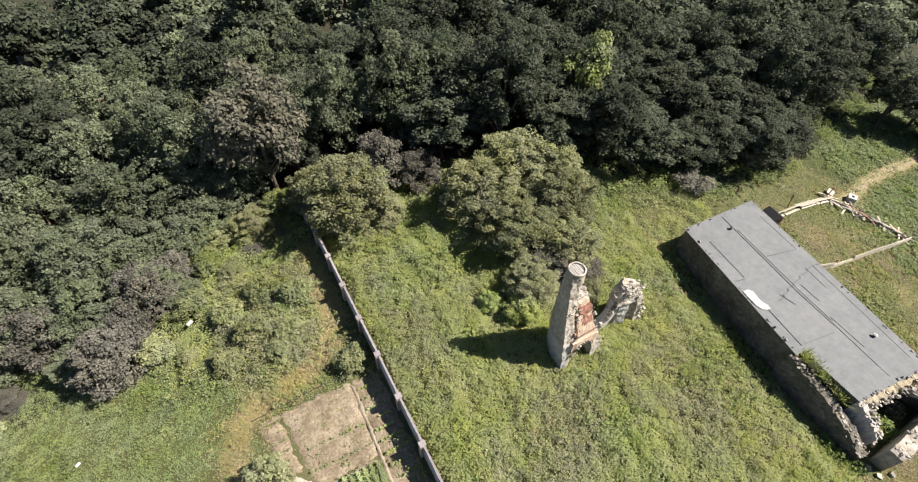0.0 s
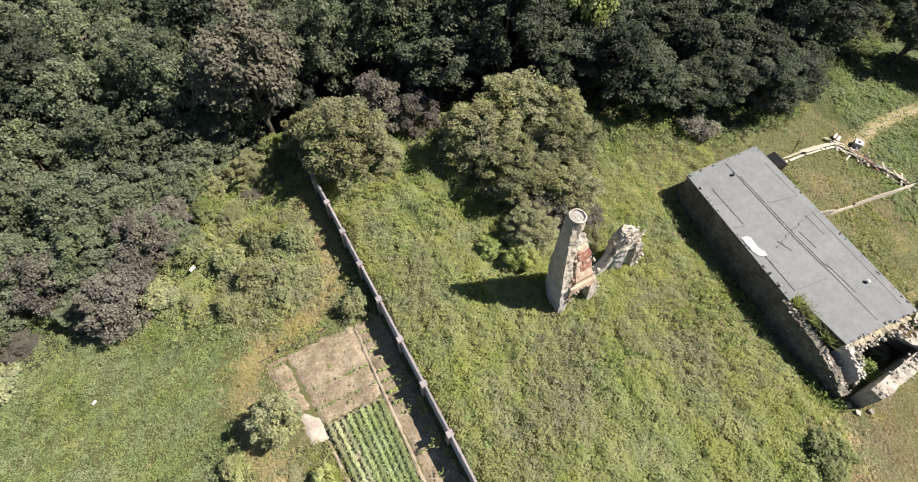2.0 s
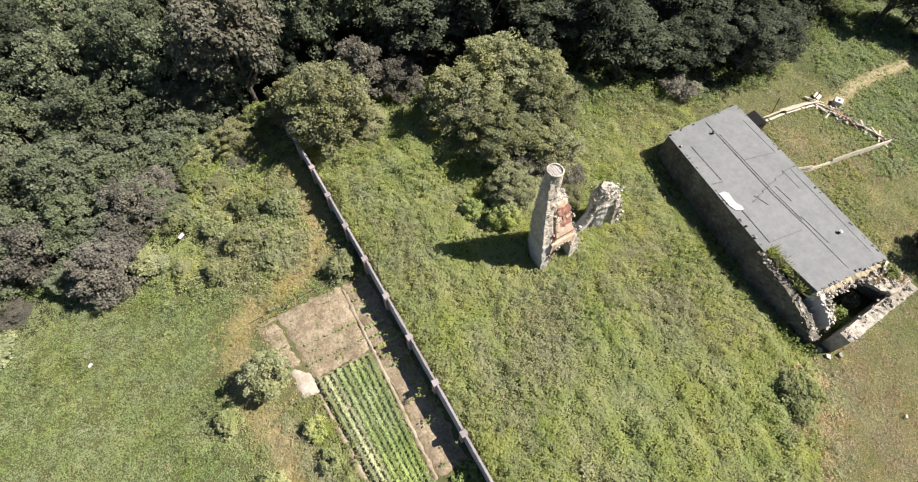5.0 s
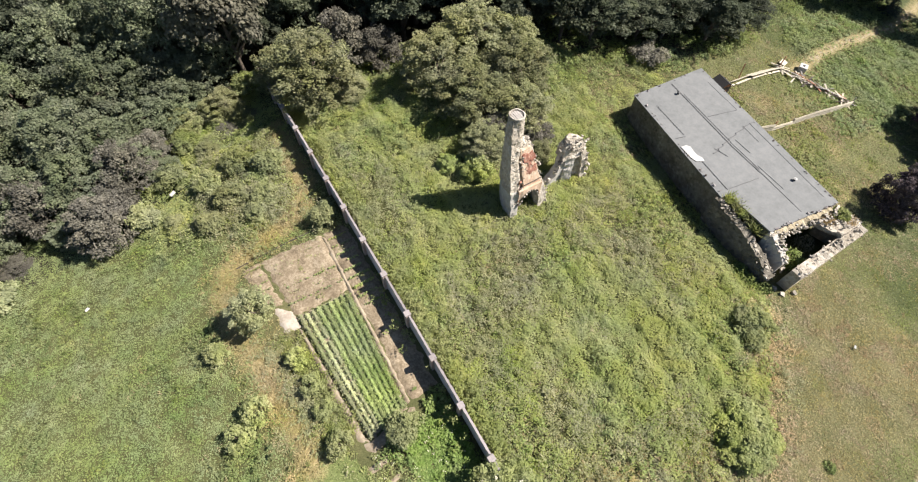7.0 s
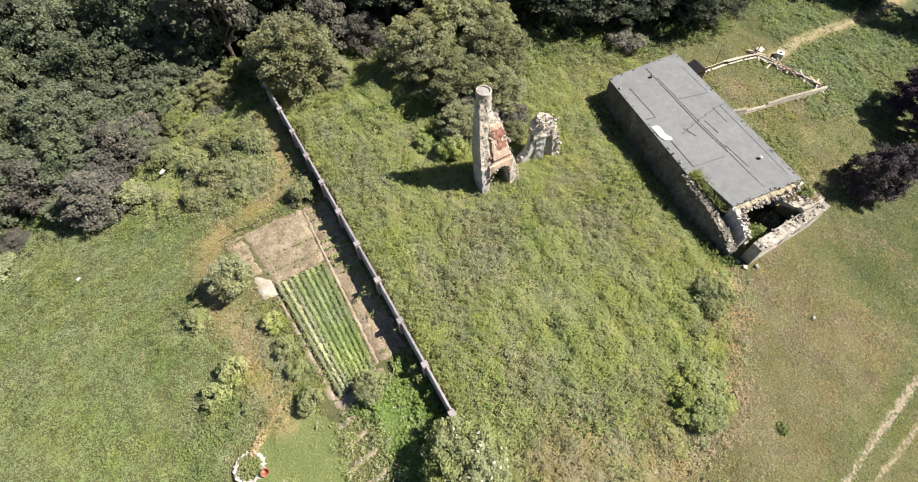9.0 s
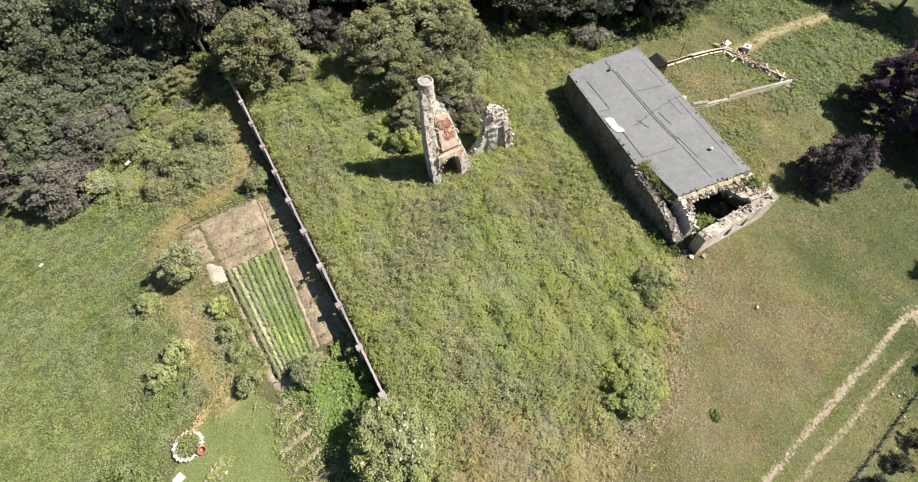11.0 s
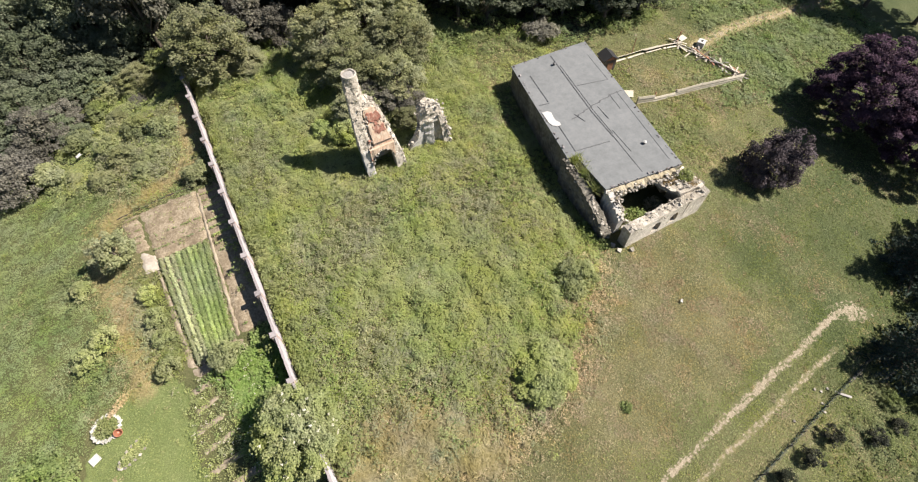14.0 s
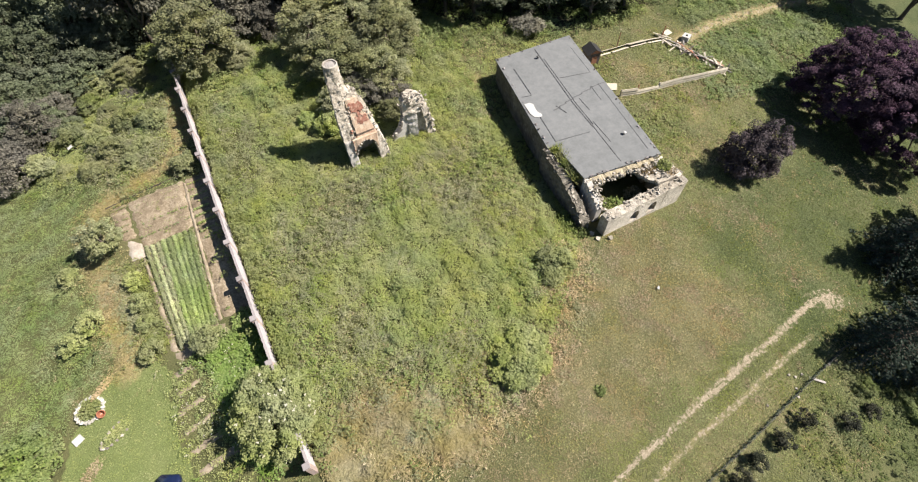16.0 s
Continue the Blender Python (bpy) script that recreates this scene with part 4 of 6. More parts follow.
# garden and its edges
plant(KINDS, [(-5.9, 14.0, "t", 1.0, 1.0), (-9.8, 12.6, "j", 0.75, 1.0), (-8.6, 6.5, "k", 1.3, 0.9), (-10.2, 5.7, "k", 1.2, 0.8), (-4.1, 1.1, "k", 1.1, 0.9), (0.6, -0.4, "j", 1.0, 1.0),
              (-14.9, -2.9, "B", 1.1, 1.0), (-4.3, 8.6, "k", 1.0, 0.9), (-4.0, 6.2, "k", 1.0, 0.9), (-3.9, 4.0, "k", 0.9, 0.8)], "garden plants", 8)

elder.matrix_basis = pose(3.85, -9.0, float(height(3.85, -9.0)), 0, 0, -10) @ Matrix.Diagonal((0.94, 1.12, 0.95, 1))


def forest():
    rng = random.Random(12)
    spots, taken = [], []
    edge = [(-60, 52), (-26, 50), (-10, 52), (2, 48), (12, 45), (22, 40), (33, 35), (38, 27.6), (44, 24.8), (51, 21.4), (60, 20.8), (69, 23), (85, 27), (110, 31), (140, 36), (140, 130), (-60, 130)]
    seen = [(-34, 20), (-38, 125), (10, 116), (52, 98), (100, 68), (142, 48), (112, 26), (60, 18)]
    while len(spots) < 300:
        x, y = rng.uniform(-60, 135), rng.uniform(22, 118)
        if not inside(np.array([x]), np.array([y]), edge)[0] or not inside(np.array([x]), np.array([y]), seen)[0] or any((x - a) ** 2 + (y - b) ** 2 < (3.3 if y < 60 else 4.4) ** 2 for a, b in taken):
            if rng.random() < 0.0004:
                break
            continue
        taken.append((x, y))
        k = rng.choice("fgh") if x > 27 else rng.choice("fghfghfrnq") if x > 10 else rng.choice("rsqfghrsqfr")
        if y + 0.45 * x > 74:
            k = rng.choice("1123")
        if k in "ow" and k != "n":
            spots.append((x, y, k, rng.uniform(1.3, 1.6), rng.uniform(1.1, 1.4)))
        elif k == "n":
            spots.append((x, y, k, rng.uniform(1.4, 1.8), rng.uniform(1.2, 1.6)))
        elif k in "rsq":
            spots.append((x, y, k, rng.uniform(1.2, 1.5), rng.uniform(1.1, 1.4)))
        else:
            low = 0.72 if 40 < x < 66 and y < 30 else 1.0
            spots.append((x, y, k, rng.uniform(0.8, 1.25), rng.uniform(0.7, 1.1) * low))
    plant(KINDS, spots, "woodland trees", 13)


forest()
plant(KINDS, [(41.0, 37.0, "y", 1.6, 1.55), (46.5, 22.0, "d", 0.9, 0.8), (56.6, 21.6, "f", 0.85, 0.75), (62.4, 21.4, "h", 0.8, 0.7), (92.0, 15.0, "F", 0.6, 0.8), (-24.8, 33.3, "n", 0.6, 0.45), (-25.2, 38.6, "n", 0.75, 0.6), (-26.5, 29.8, "j", 1.5, 0.8), (63.0, 23.0, "d", 0.9, 0.9), (97.0, 9.0, "f", 1.3, 0.9), (101.0, 3.0, "h", 1.3, 0.9), (88.0, 20.5, "f", 1.1, 0.8), (93.5, 15.5, "h", 1.1, 0.8), (90.0, -14.0, "h", 1.1, 0.8), (82.0, -26.0, "F", 1.4, 1.1), (93.0, 18.0, "g", 1.0, 0.7)], "scattered trees", 14)

# ---- garden wall ----
def garden_wall():
    wall = tagged(new("garden_wall"), "long rendered brick garden wall with capped pillars", "wall", kind="structure")
    rng = random.Random(3)

    def strip(a, b, wide, low, high, n, rough):
        bm, rows = bmesh.new(), []
        for i in range(n + 1):
            y = a + (b - a) * i / n
            z, w, d = float(height(WALL_X, y)), wide / 2 + rough * rng.uniform(-1, 1), rough * rng.uniform(-1, 1)
            rows.append([bm.verts.new((WALL_X + s * w, y, z + h + d * (h > 0.5))) for s, h in ((-1, low), (-1, high), (1, high), (1, low))])
        for p, q in zip(rows, rows[1:]):
            for k in range(4):
                bm.faces.new((p[k], q[k], q[(k + 1) % 4], p[(k + 1) % 4]))
        bm.faces.new(rows[0])
        bm.faces.new(rows[-1][::-1])
        bmesh.ops.recalc_face_normals(bm, faces=bm.faces[:])
        return bm
    ys = [-13.7 + 4.035 * i for i in range(15)]
    for a, b in zip(ys, ys[1:]):
        panel = part("panel", strip(a + 0.2, b - 0.2, 0.15, -0.5, 2.02, 8, 0.012), WALL_RENDER, wall)
        part("coping", strip(a + 0.2, b - 0.2, 0.175, 2.025, 2.10, 14, 0.018), CAP_STONE, panel)
    for y in ys:
        z = float(height(WALL_X, y))
        p = part("pillar", block((0.42, 0.40, 2.70), pose(WALL_X - 0.10, y, z + 0.90), 0.02), WALL_BRICK, wall)
        part("cap", block((0.52, 0.48, 0.11), pose(WALL_X - 0.10, y, z + 2.30, rng.uniform(-2, 2), rng.uniform(-2, 2), rng.uniform(-3, 3)), 0.025), CAP_STONE, p)


garden_wall()

# ---- ruined building ----
A, B, C, D, N = (38.5, 16.4), (48.4, 15.9), (44.25, -4.5), (36.0, -3.4), (35.45, 1.6)
ROOF_Z = 4.2


def loft(sections, sides=44, levels=30, rough=0.07, seed=0):
    """A solid through outlines (z, [(x, y), ...]) with an uneven, stony skin."""
    def even(outline):
        p = np.array(outline + outline[:1], float)
        s = np.concatenate([[0], np.cumsum(np.hypot(*np.diff(p, axis=0).T))])
        t = np.linspace(0, s[-1], sides, endpoint=False)
        return np.stack([np.interp(t, s, p[:, 0]), np.interp(t, s, p[:, 1])], 1)
    zs = np.array([z for z, _ in sections], float)
    rings = np.array([even(o) for _, o in sections])
    bm = bmesh.new()
    grid = []
    for z in np.linspace(zs[0], zs[-1], levels):
        ring = []
        for k in range(sides):
            x, y = np.interp(z, zs, rings[:, k, 0]), np.interp(z, zs, rings[:, k, 1])
            p = Vector((x, y, z))
            d = noise.noise_vector(p * 1.7 + Vector((seed * 7.1, 0, 0))) * rough + noise.noise_vector(p * 4.3) * rough * 0.7
            ring.append(bm.verts.new(p + d * (0.3 if z == zs[0] else 1.0)))
        grid.append(ring)
    for a, b in zip(grid, grid[1:]):
        for k in range(sides):
            bm.faces.new((a[k], a[(k + 1) % sides], b[(k + 1) % sides], b[k]))
    bm.faces.new(grid[0][::-1])
    bm.faces.new(grid[-1])
    return bm


def wall_run(p, q, thick, tops, side, mat, steps=24, rough=0.05, seed=0, base=-0.6):
    """A thick uneven wall from p to q; tops: heights of its crown along the way; side: which side the thickness goes to."""
    rng = np.random.RandomState(seed)
    p, q = np.array(p, float), np.array(q, float)
    d = (q - p) / np.linalg.norm(q - p)
    nrm = np.array([d[1], -d[0]]) * side
    rows = 9
    v, f = [], []
    for i in range(steps + 1):
        s = i / steps
        top = np.interp(s, np.linspace(0, 1, len(tops)), tops)
        top += rng.normal(0, rough)
        xy = p + (q - p) * s
        g = float(height(*xy)) + base
        ring = []
        for k in range(rows):
            ring.append((*(xy + nrm * rng.normal(0, rough * 0.4)), g + (top - g) * k / (rows - 1)))
        for k in range(rows):
            ring.append((*(xy + nrm * (thick + rng.normal(0, rough * 0.4))), g + (top - g) * (rows - 1 - k) / (rows - 1)))
        v += ring
    m = 2 * rows
    for i in range(steps):
        for k in range(m):
            f.append((i * m + k, i * m + (k + 1) % m, (i + 1) * m + (k + 1) % m, (i + 1) * m + k))
    me = bpy.data.meshes.new("wall")
    cap0, cap1 = tuple(range(m)), tuple(steps * m + k for k in range(m))
    me.from_pydata([tuple(map(float, c)) for c in v], [], f + [cap0[::-1], cap1])
    bm = bmesh.new()
    bm.from_mesh(me)
    bmesh.ops.recalc_face_normals(bm, faces=bm.faces[:])
    return bm


def stone_mesh(name, seed, mat):
    """One angular stone about a metre across, to be scaled."""
    rng = np.random.RandomState(seed)
    bm = bmesh.new()
    bmesh.ops.create_cube(bm, size=0.9)
    for v in bm.verts:
        v.co = Vector(np.array(v.co) * rng.uniform(0.45, 1.2, 3))
    bmesh.ops.bevel(bm, geom=bm.edges[:], offset=0.035, segments=1, affect="EDGES")
    me = bpy.data.meshes.new(name)
    bm.to_mesh(me)
    bm.free()
    me.materials.append(mat)
    return me


STONES = [stone_mesh("stone", 200 + i, RUBBLE) for i in range(6)]
WEIGHTS = [stone_mesh("stone", 212 + i, CAP_STONE if i else WOOD_DARK) for i in range(3)]
BRICKS = [stone_mesh("brick", 220 + i, BRICK_RED) for i in range(2)]


def stones_along(parent, points, count, size, seed, spread=0.12, meshes=STONES, name="stone"):
    """Loose stones along a line in space, each a piece of its own."""
    rng = random.Random(seed)
    pts = [Vector(p) for p in points]
    lens = [(b - a).length for a, b in zip(pts, pts[1:])]
    for _ in range(count):
        s = rng.uniform(0, sum(lens))
        for (a, b), l in zip(zip(pts, pts[1:]), lens):
            if s <= l:
                p = a.lerp(b, s / l)
                break
            s -= l
        ob = new(name, rng.choice(meshes))
        ob.parent = parent
        k = size * rng.uniform(0.45, 1.75)
        p = p + Vector((rng.gauss(0, spread), rng.gauss(0, spread), rng.gauss(0, spread * 0.4)))
        ob.matrix_basis = pose(*p, rng.uniform(-30, 30), rng.uniform(-30, 30), rng.uniform(0, 360)) @ Matrix.Diagonal((k * rng.uniform(0.8, 1.3), k, k * rng.uniform(0.55, 0.9), 1))


def ruined_building():
    house = tagged(new("ruined_building"), "ruined stone building with a flat grey felt roof", "building")
    low = ROOF_Z - 0.14
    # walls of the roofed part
    # this side's shade is deepened by the darker stone colour
    part("wall", wall_run(A, N, 0.8, [low], -1, STONE_SHADE, 40, 0.05, 1), STONE_SHADE, house, "rubble wall with shade put into its dark colour")
    part("wall", wall_run(B, C, 0.8, [low], 1, STONE, 40, 0.03, 2), STONE, house)
    part("wall", wall_run((A[0] + 0.85, A[1] - 0.05), (B[0] - 0.85, B[1] + 0.04), 0.8, [low], 1, STONE, 20, 0.03, 3), STONE, house)
    # roof slab following the walls
    bm = bmesh.new()
    over = 0.12
    outline = [(A[0] - over, A[1] + over), (N[0] - over, N[1]), (N[0] + 0.75, N[1] - 0.1), (D[0], D[1]), (C[0] + over, C[1]), (B[0] + over, B[1] + over)]
    top = [bm.verts.new((x, y, ROOF_Z + 0.03 * math.sin(x + y))) for x, y in outline]
    bot = [bm.verts.new((x, y, ROOF_Z - 0.13)) for x, y in outline]
    bm.faces.new(top[::-1])
    bm.faces.new(bot)
    for i in range(len(outline)):
        j = (i + 1) % len(outline)
        bm.faces.new((top[i], top[j], bot[j], bot[i]))
    bmesh.ops.recalc_face_normals(bm, faces=bm.faces[:])
    roof = part("roof", bm, ROOF_FELT, house, "flat grey roofing felt with tarred seams")
    # seams and patches: s across from the left edge, t along from the far edge
    def on_roof(s, t):
        far = Vector(A).lerp(Vector(B), s)
        near = Vector((35.2, -3.3)).lerp(Vector(C), s)
        return far.lerp(near, t)

    def seam(s0, t0, s1, t1, wide=0.07, mat=ROOF_SEAM, name="seam"):
        a, b = on_roof(s0, t0), on_roof(s1, t1)
        d = b - a
        m = pose((a.x + b.x) / 2, (a.y + b.y) / 2, ROOF_Z + 0.035, 0, 0, math.degrees(math.atan2(d.y, d.x)))
        part(name, block((d.length, wide, 0.02), m), mat, roof)
    jag = [(0.24, 0.525), (0.33, 0.52), (0.335, 0.51), (0.42, 0.505), (0.43, 0.495), (0.53, 0.49), (0.54, 0.48), (0.66, 0.475), (0.67, 0.465), (0.80, 0.46), (0.81, 0.45), (0.97, 0.445)]
    for (s0, t0), (s1, t1) in zip(jag, jag[1:]):
        seam(s0, t0, s1, t1, 0.09)
    for q in ((0.50, 0.02, 0.50, 0.52, 0.09), (0.525, 0.12, 0.53, 0.50, 0.035), (0.50, 0.52, 0.53, 0.72, 0.09), (0.525, 0.50, 0.55, 0.70, 0.035), (0.53, 0.66, 0.56, 0.97, 0.08), (0.60, 0.50, 0.62, 0.60, 0.06), (0.57, 0.68, 0.60, 0.84, 0.05), (0.55, 0.31, 0.93, 0.34, 0.08),
              (0.05, 0.73, 0.46, 0.74, 0.08), (0.06, 0.50, 0.05, 0.73, 0.06), (0.12, 0.12, 0.12, 0.36, 0.05), (0.0, 0.36, 0.12, 0.37, 0.05), (0.82, 0.44, 0.82, 0.56, 0.05), (0.92, 0.44, 0.92, 0.95, 0.06),
              (0.30, 0.50, 0.36, 0.57, 0.05), (0.92, 0.1, 0.93, 0.34, 0.04)):
        seam(*q)
    bm = bmesh.new()
    shape = [(36.88, 8.2), (37.5, 8.1), (37.75, 7.75), (37.5, 6.9), (37.45, 6.55), (37.62, 6.05), (37.5, 5.65), (37.1, 5.75), (36.72, 6.0), (36.62, 6.6)]
    ring = [[bm.verts.new((x, y, z)) for x, y in shape] for z in (-0.02, 0.0)]
    bm.faces.new(ring[1][::-1])
    bm.faces.new(ring[0])
    for i in range(len(shape)):
        j = (i + 1) % len(shape)
        bm.faces.new((ring[0][i], ring[0][j], ring[1][j], ring[1][i]))
    bmesh.ops.recalc_face_normals(bm, faces=bm.faces[:])
    bm.transform(pose(0, 0, ROOF_Z + 0.05))
    part("white_patch", bm, WHITEWASH, roof, "white patch on the felt")
    for s, t in ((0.46, 0.10), (0.79, 0.82)):
        p = on_roof(s, t)
        bm = bmesh.new()
        bmesh.ops.create_cone(bm, segments=12, radius1=0.13, radius2=0.12, depth=0.3, cap_ends=True, matrix=pose(p.x, p.y, ROOF_Z + 0.13))
        vent = part("vent", bm, METAL_DARK, roof)
        bm = bmesh.new()
        bmesh.ops.create_cone(bm, segments=12, radius1=0.19, radius2=0.05, depth=0.09, cap_ends=True, matrix=pose(p.x, p.y, ROOF_Z + 0.3))
        part("cowl", bm, WHITEWASH if t > 0.5 else METAL_DARK, vent)
    # weights on the roof's edges
    z = ROOF_Z + 0.06
    stones_along(house, [(A[0] + 0.1, A[1], z), (N[0] + 0.1, N[1], z)], 20, 0.17, 31, 0.05, WEIGHTS)
    stones_along(house, [(B[0] - 0.1, B[1], z), (C[0] - 0.1, C[1], z)], 20, 0.16, 32, 0.05, WEIGHTS)
    stones_along(house, [(A[0], A[1] - 0.05, z), (B[0], B[1] - 0.05, z)], 8, 0.14, 33, 0.05, WEIGHTS)
    stones_along(house, [(D[0], D[1] + 0.05, z), (C[0], C[1] + 0.05, z)], 26, 0.16, 34, 0.07, WEIGHTS)
    # outer wall of the ruined end, falling towards its corner; colour darkened for shade
    part("wall", wall_run((34.95, 1.9), (34.2, -6.3), 0.85, [4.0, 3.7, 3.5, 3.1, 2.5, 1.6], -1, STONE_SHADE, 34, 0.09, 4), STONE_SHADE, house, "broken outer wall of rubble darkened for shade")
    stones_along(house, [(35.4, 1.7, 4.0), (35.2, 0.2, 3.7), (35.0, -2.5, 3.2), (34.8, -4.6, 2.5), (34.7, -6.2, 1.5)], 110, 0.18, 35, 0.24)
    # inner wall beside the passage
    part("wall", wall_run((36.0, -3.3), (35.9, -6.0), 0.65, [4.0, 3.7, 3.2, 2.4], -1, STONE, 16, 0.07, 5), PLASTER, house, "plastered inner wall")
    stones_along(house, [(36.3, -3.4, 4.0), (36.4, -5.0, 3.4), (36.3, -6.0, 2.3)], 46, 0.19, 36, 0.22)
    stones_along(house, [(36.9, -3.9, 3.5), (36.9, -5.0, 2.2), (36.8, -6.3, 0.9)], 60, 0.2, 40, 0.3)
    # vault face under the roof's near edge: a thick rubble arch
    bm = bmesh.new()
    segs = 30
    x0, x1 = D[0] + 0.55, C[0] - 0.75
    rows = []
    for i in range(segs + 1):
        s = i / segs
        x = x0 + (x1 - x0) * s
        y = D[1] + (C[1] - D[1]) * (x - D[0]) / (C[0] - D[0])
        u = 2 * s - 1
        under = 0.9 + 2.5 * math.sqrt(max(0.0, 1 - (abs(u) * 0.98) ** 2.2)) - 0.15 * u
        n1, n2, n3 = (noise.noise(Vector((x * 2.3, q, 0.5))) for q in (1.0, 4.0, 8.0))
        rows.append([bm.verts.new((x, y + dy, z)) for dy, z in ((-0.42 + 0.4 * n1, low - 0.12 + 0.2 * n2), (0.3, low - 0.01), (2.4, low - 0.01), (2.4, under + 0.1), (-0.5 + 0.3 * n2, under + 0.25 * n3), (-0.62 + 0.3 * n3, (under + low) / 2 + 0.1 * n1))])
    for a, b in zip(rows, rows[1:]):
        for k in range(6):
            bm.faces.new((a[k], a[(k + 1) % 6], b[(k + 1) % 6], b[k]))
    bm.faces.new(rows[0])
    bm.faces.new(rows[-1][::-1])
    bmesh.ops.recalc_face_normals(bm, faces=bm.faces[:])
    part("vault", bm, SANDY, house, "broken vault of pale rubble")
    stones_along(house, [(x0, D[1] - 0.6, 3.9), (x0 + 1.4, D[1] - 0.8, 3.8), (x1 - 2, C[1] - 0.5, 4.05), (x1, C[1] - 0.5, 4.05)], 120, 0.15, 37, 0.22)
    stones_along(house, [(41.5, -4.9, 3.6), (44.6, -5.0, 3.6), (42.6, -6.2, 3.6), (44.8, -6.4, 3.6)], 120, 0.14, 39, 0.36)
    # end wall with two arched windows; sunlight on its front is lifted by colour
    end = part("wall", end_wall(), STONE_LIT, house, "pale rubble end wall with two small arched windows")
    # second slot: the darker stone for top and end face
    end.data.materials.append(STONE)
    stones_along(house, [(35.9, -7.4, 2.9), (45.0, -7.3, 3.05)], 110, 0.16, 38, 0.28)
    # right wall between roof and end wall
    part("wall", wall_run((44.35, -4.6), (45.05, -6.7), 0.9, [4.05, 3.5, 3.05], 1, STONE_LIGHT, 12, 0.05, 6), STONE_LIGHT, house)
    part("ledge", loft([(2.7, [(42.6, -6.95), (45.1, -7.0), (44.5, -4.4), (41.6, -4.5), (41.8, -5.3)]), (3.55, [(42.2, -6.95), (45.15, -7.0), (44.5, -4.4), (40.9, -4.4), (41.3, -5.3)])], 40, 8, 0.2, 21), STONE, house, "broken ledge with sandy rubble")
    return house


def end_wall():
    """A thick wall with two pointed-arch windows cut through it."""
    x0, x1, y0, y1 = 35.7, 45.2, -7.85, -6.85
    wins = [(39.2, 0.5), (41.4, 0.5)]
    sill, spring = 0.75, 1.7
    xs = sorted({x0, x1, *[c + d for c, h in wins for d in (-h, -h * 0.5, 0, h * 0.5, h)], *np.linspace(x0, x1, 20).round(3)})
    xs = [x for x in xs if not any(c - h < x < c + h and all(abs(x - c - d) > 1e-6 for d in (-h * 0.5, 0, h * 0.5)) for c, h in wins)]
    bm = bmesh.new()
    rng = random.Random(8)

    def slab(a, b, za, zb, ta, tb):
        jit = [rng.uniform(-0.03, 0.03) for _ in range(2)]
        v = [bm.verts.new(c) for c in ((a, y0, za), (b, y0, zb), (b, y0 + jit[0], tb), (a, y0 + jit[1], ta), (a, y1, za), (b, y1, zb), (b, y1, tb), (a, y1, ta))]
        for q in ((0, 1, 2, 3), (5, 4, 7, 6), (3, 2, 6, 7), (1, 0, 4, 5), (0, 3, 7, 4), (2, 1, 5, 6)):
            bm.faces.new([v[k] for k in q])
    top = lambda x: 2.9 + 0.1 * math.sin(x * 2.1) + 0.05 * math.sin(x * 7) + 0.15 * (x - 35) / 10
    for a, b in zip(xs, xs[1:]):
        g = min(float(height(a, y0)), float(height(b, y0))) - 0.6
        mid = (a + b) / 2
        w = [c for c, h in wins if c - h < mid < c + h]
        if w:
            arch = lambda x: spring + 0.45 * math.sqrt(max(0, 1 - ((x - w[0]) / 0.5) ** 2))
            slab(a, b, g, g, sill, sill)
            slab(a, b, arch(a), arch(b), top(a), top(b))
        else:
            slab(a, b, g, g, top(a), top(b))
    bmesh.ops.remove_doubles(bm, verts=bm.verts[:], dist=0.035)
    bmesh.ops.recalc_face_normals(bm, faces=bm.faces[:])
    # by facing: top and shaded end take darker stone, front the lightened one
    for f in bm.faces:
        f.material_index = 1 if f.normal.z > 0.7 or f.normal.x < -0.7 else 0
    return bm


ruined_building()


# ---- ruined kiln chimney ----
def arch_block(x0, x1, y0, y1, spring, apex, top, seed):
    """Masonry over an arched opening, cut through from front to back."""
    bm = bmesh.new()
    cuts, rows = 14, []
    for i in range(cuts + 1):
        u = i / cuts
        x = x0 + (x1 - x0) * u
        z = spring + (apex - spring) * math.sqrt(max(0.0, 1 - (2 * u - 1) ** 2))
        n = noise.noise(Vector((x * 3, seed, 0))) * 0.09
        rows.append([bm.verts.new(c) for c in ((x, y0 + n, z + n), (x, y0 + n + 0.1, top), (x, y1, top), (x, y1, z))])
    for a, b in zip(rows, rows[1:]):
        for k in range(4):
            bm.faces.new((a[k], b[k], b[(k + 1) % 4], a[(k + 1) % 4]))
    bm.faces.new(rows[0])
    bm.faces.new(rows[-1][::-1])
    bmesh.ops.recalc_face_normals(bm, faces=bm.faces[:])
    return bm


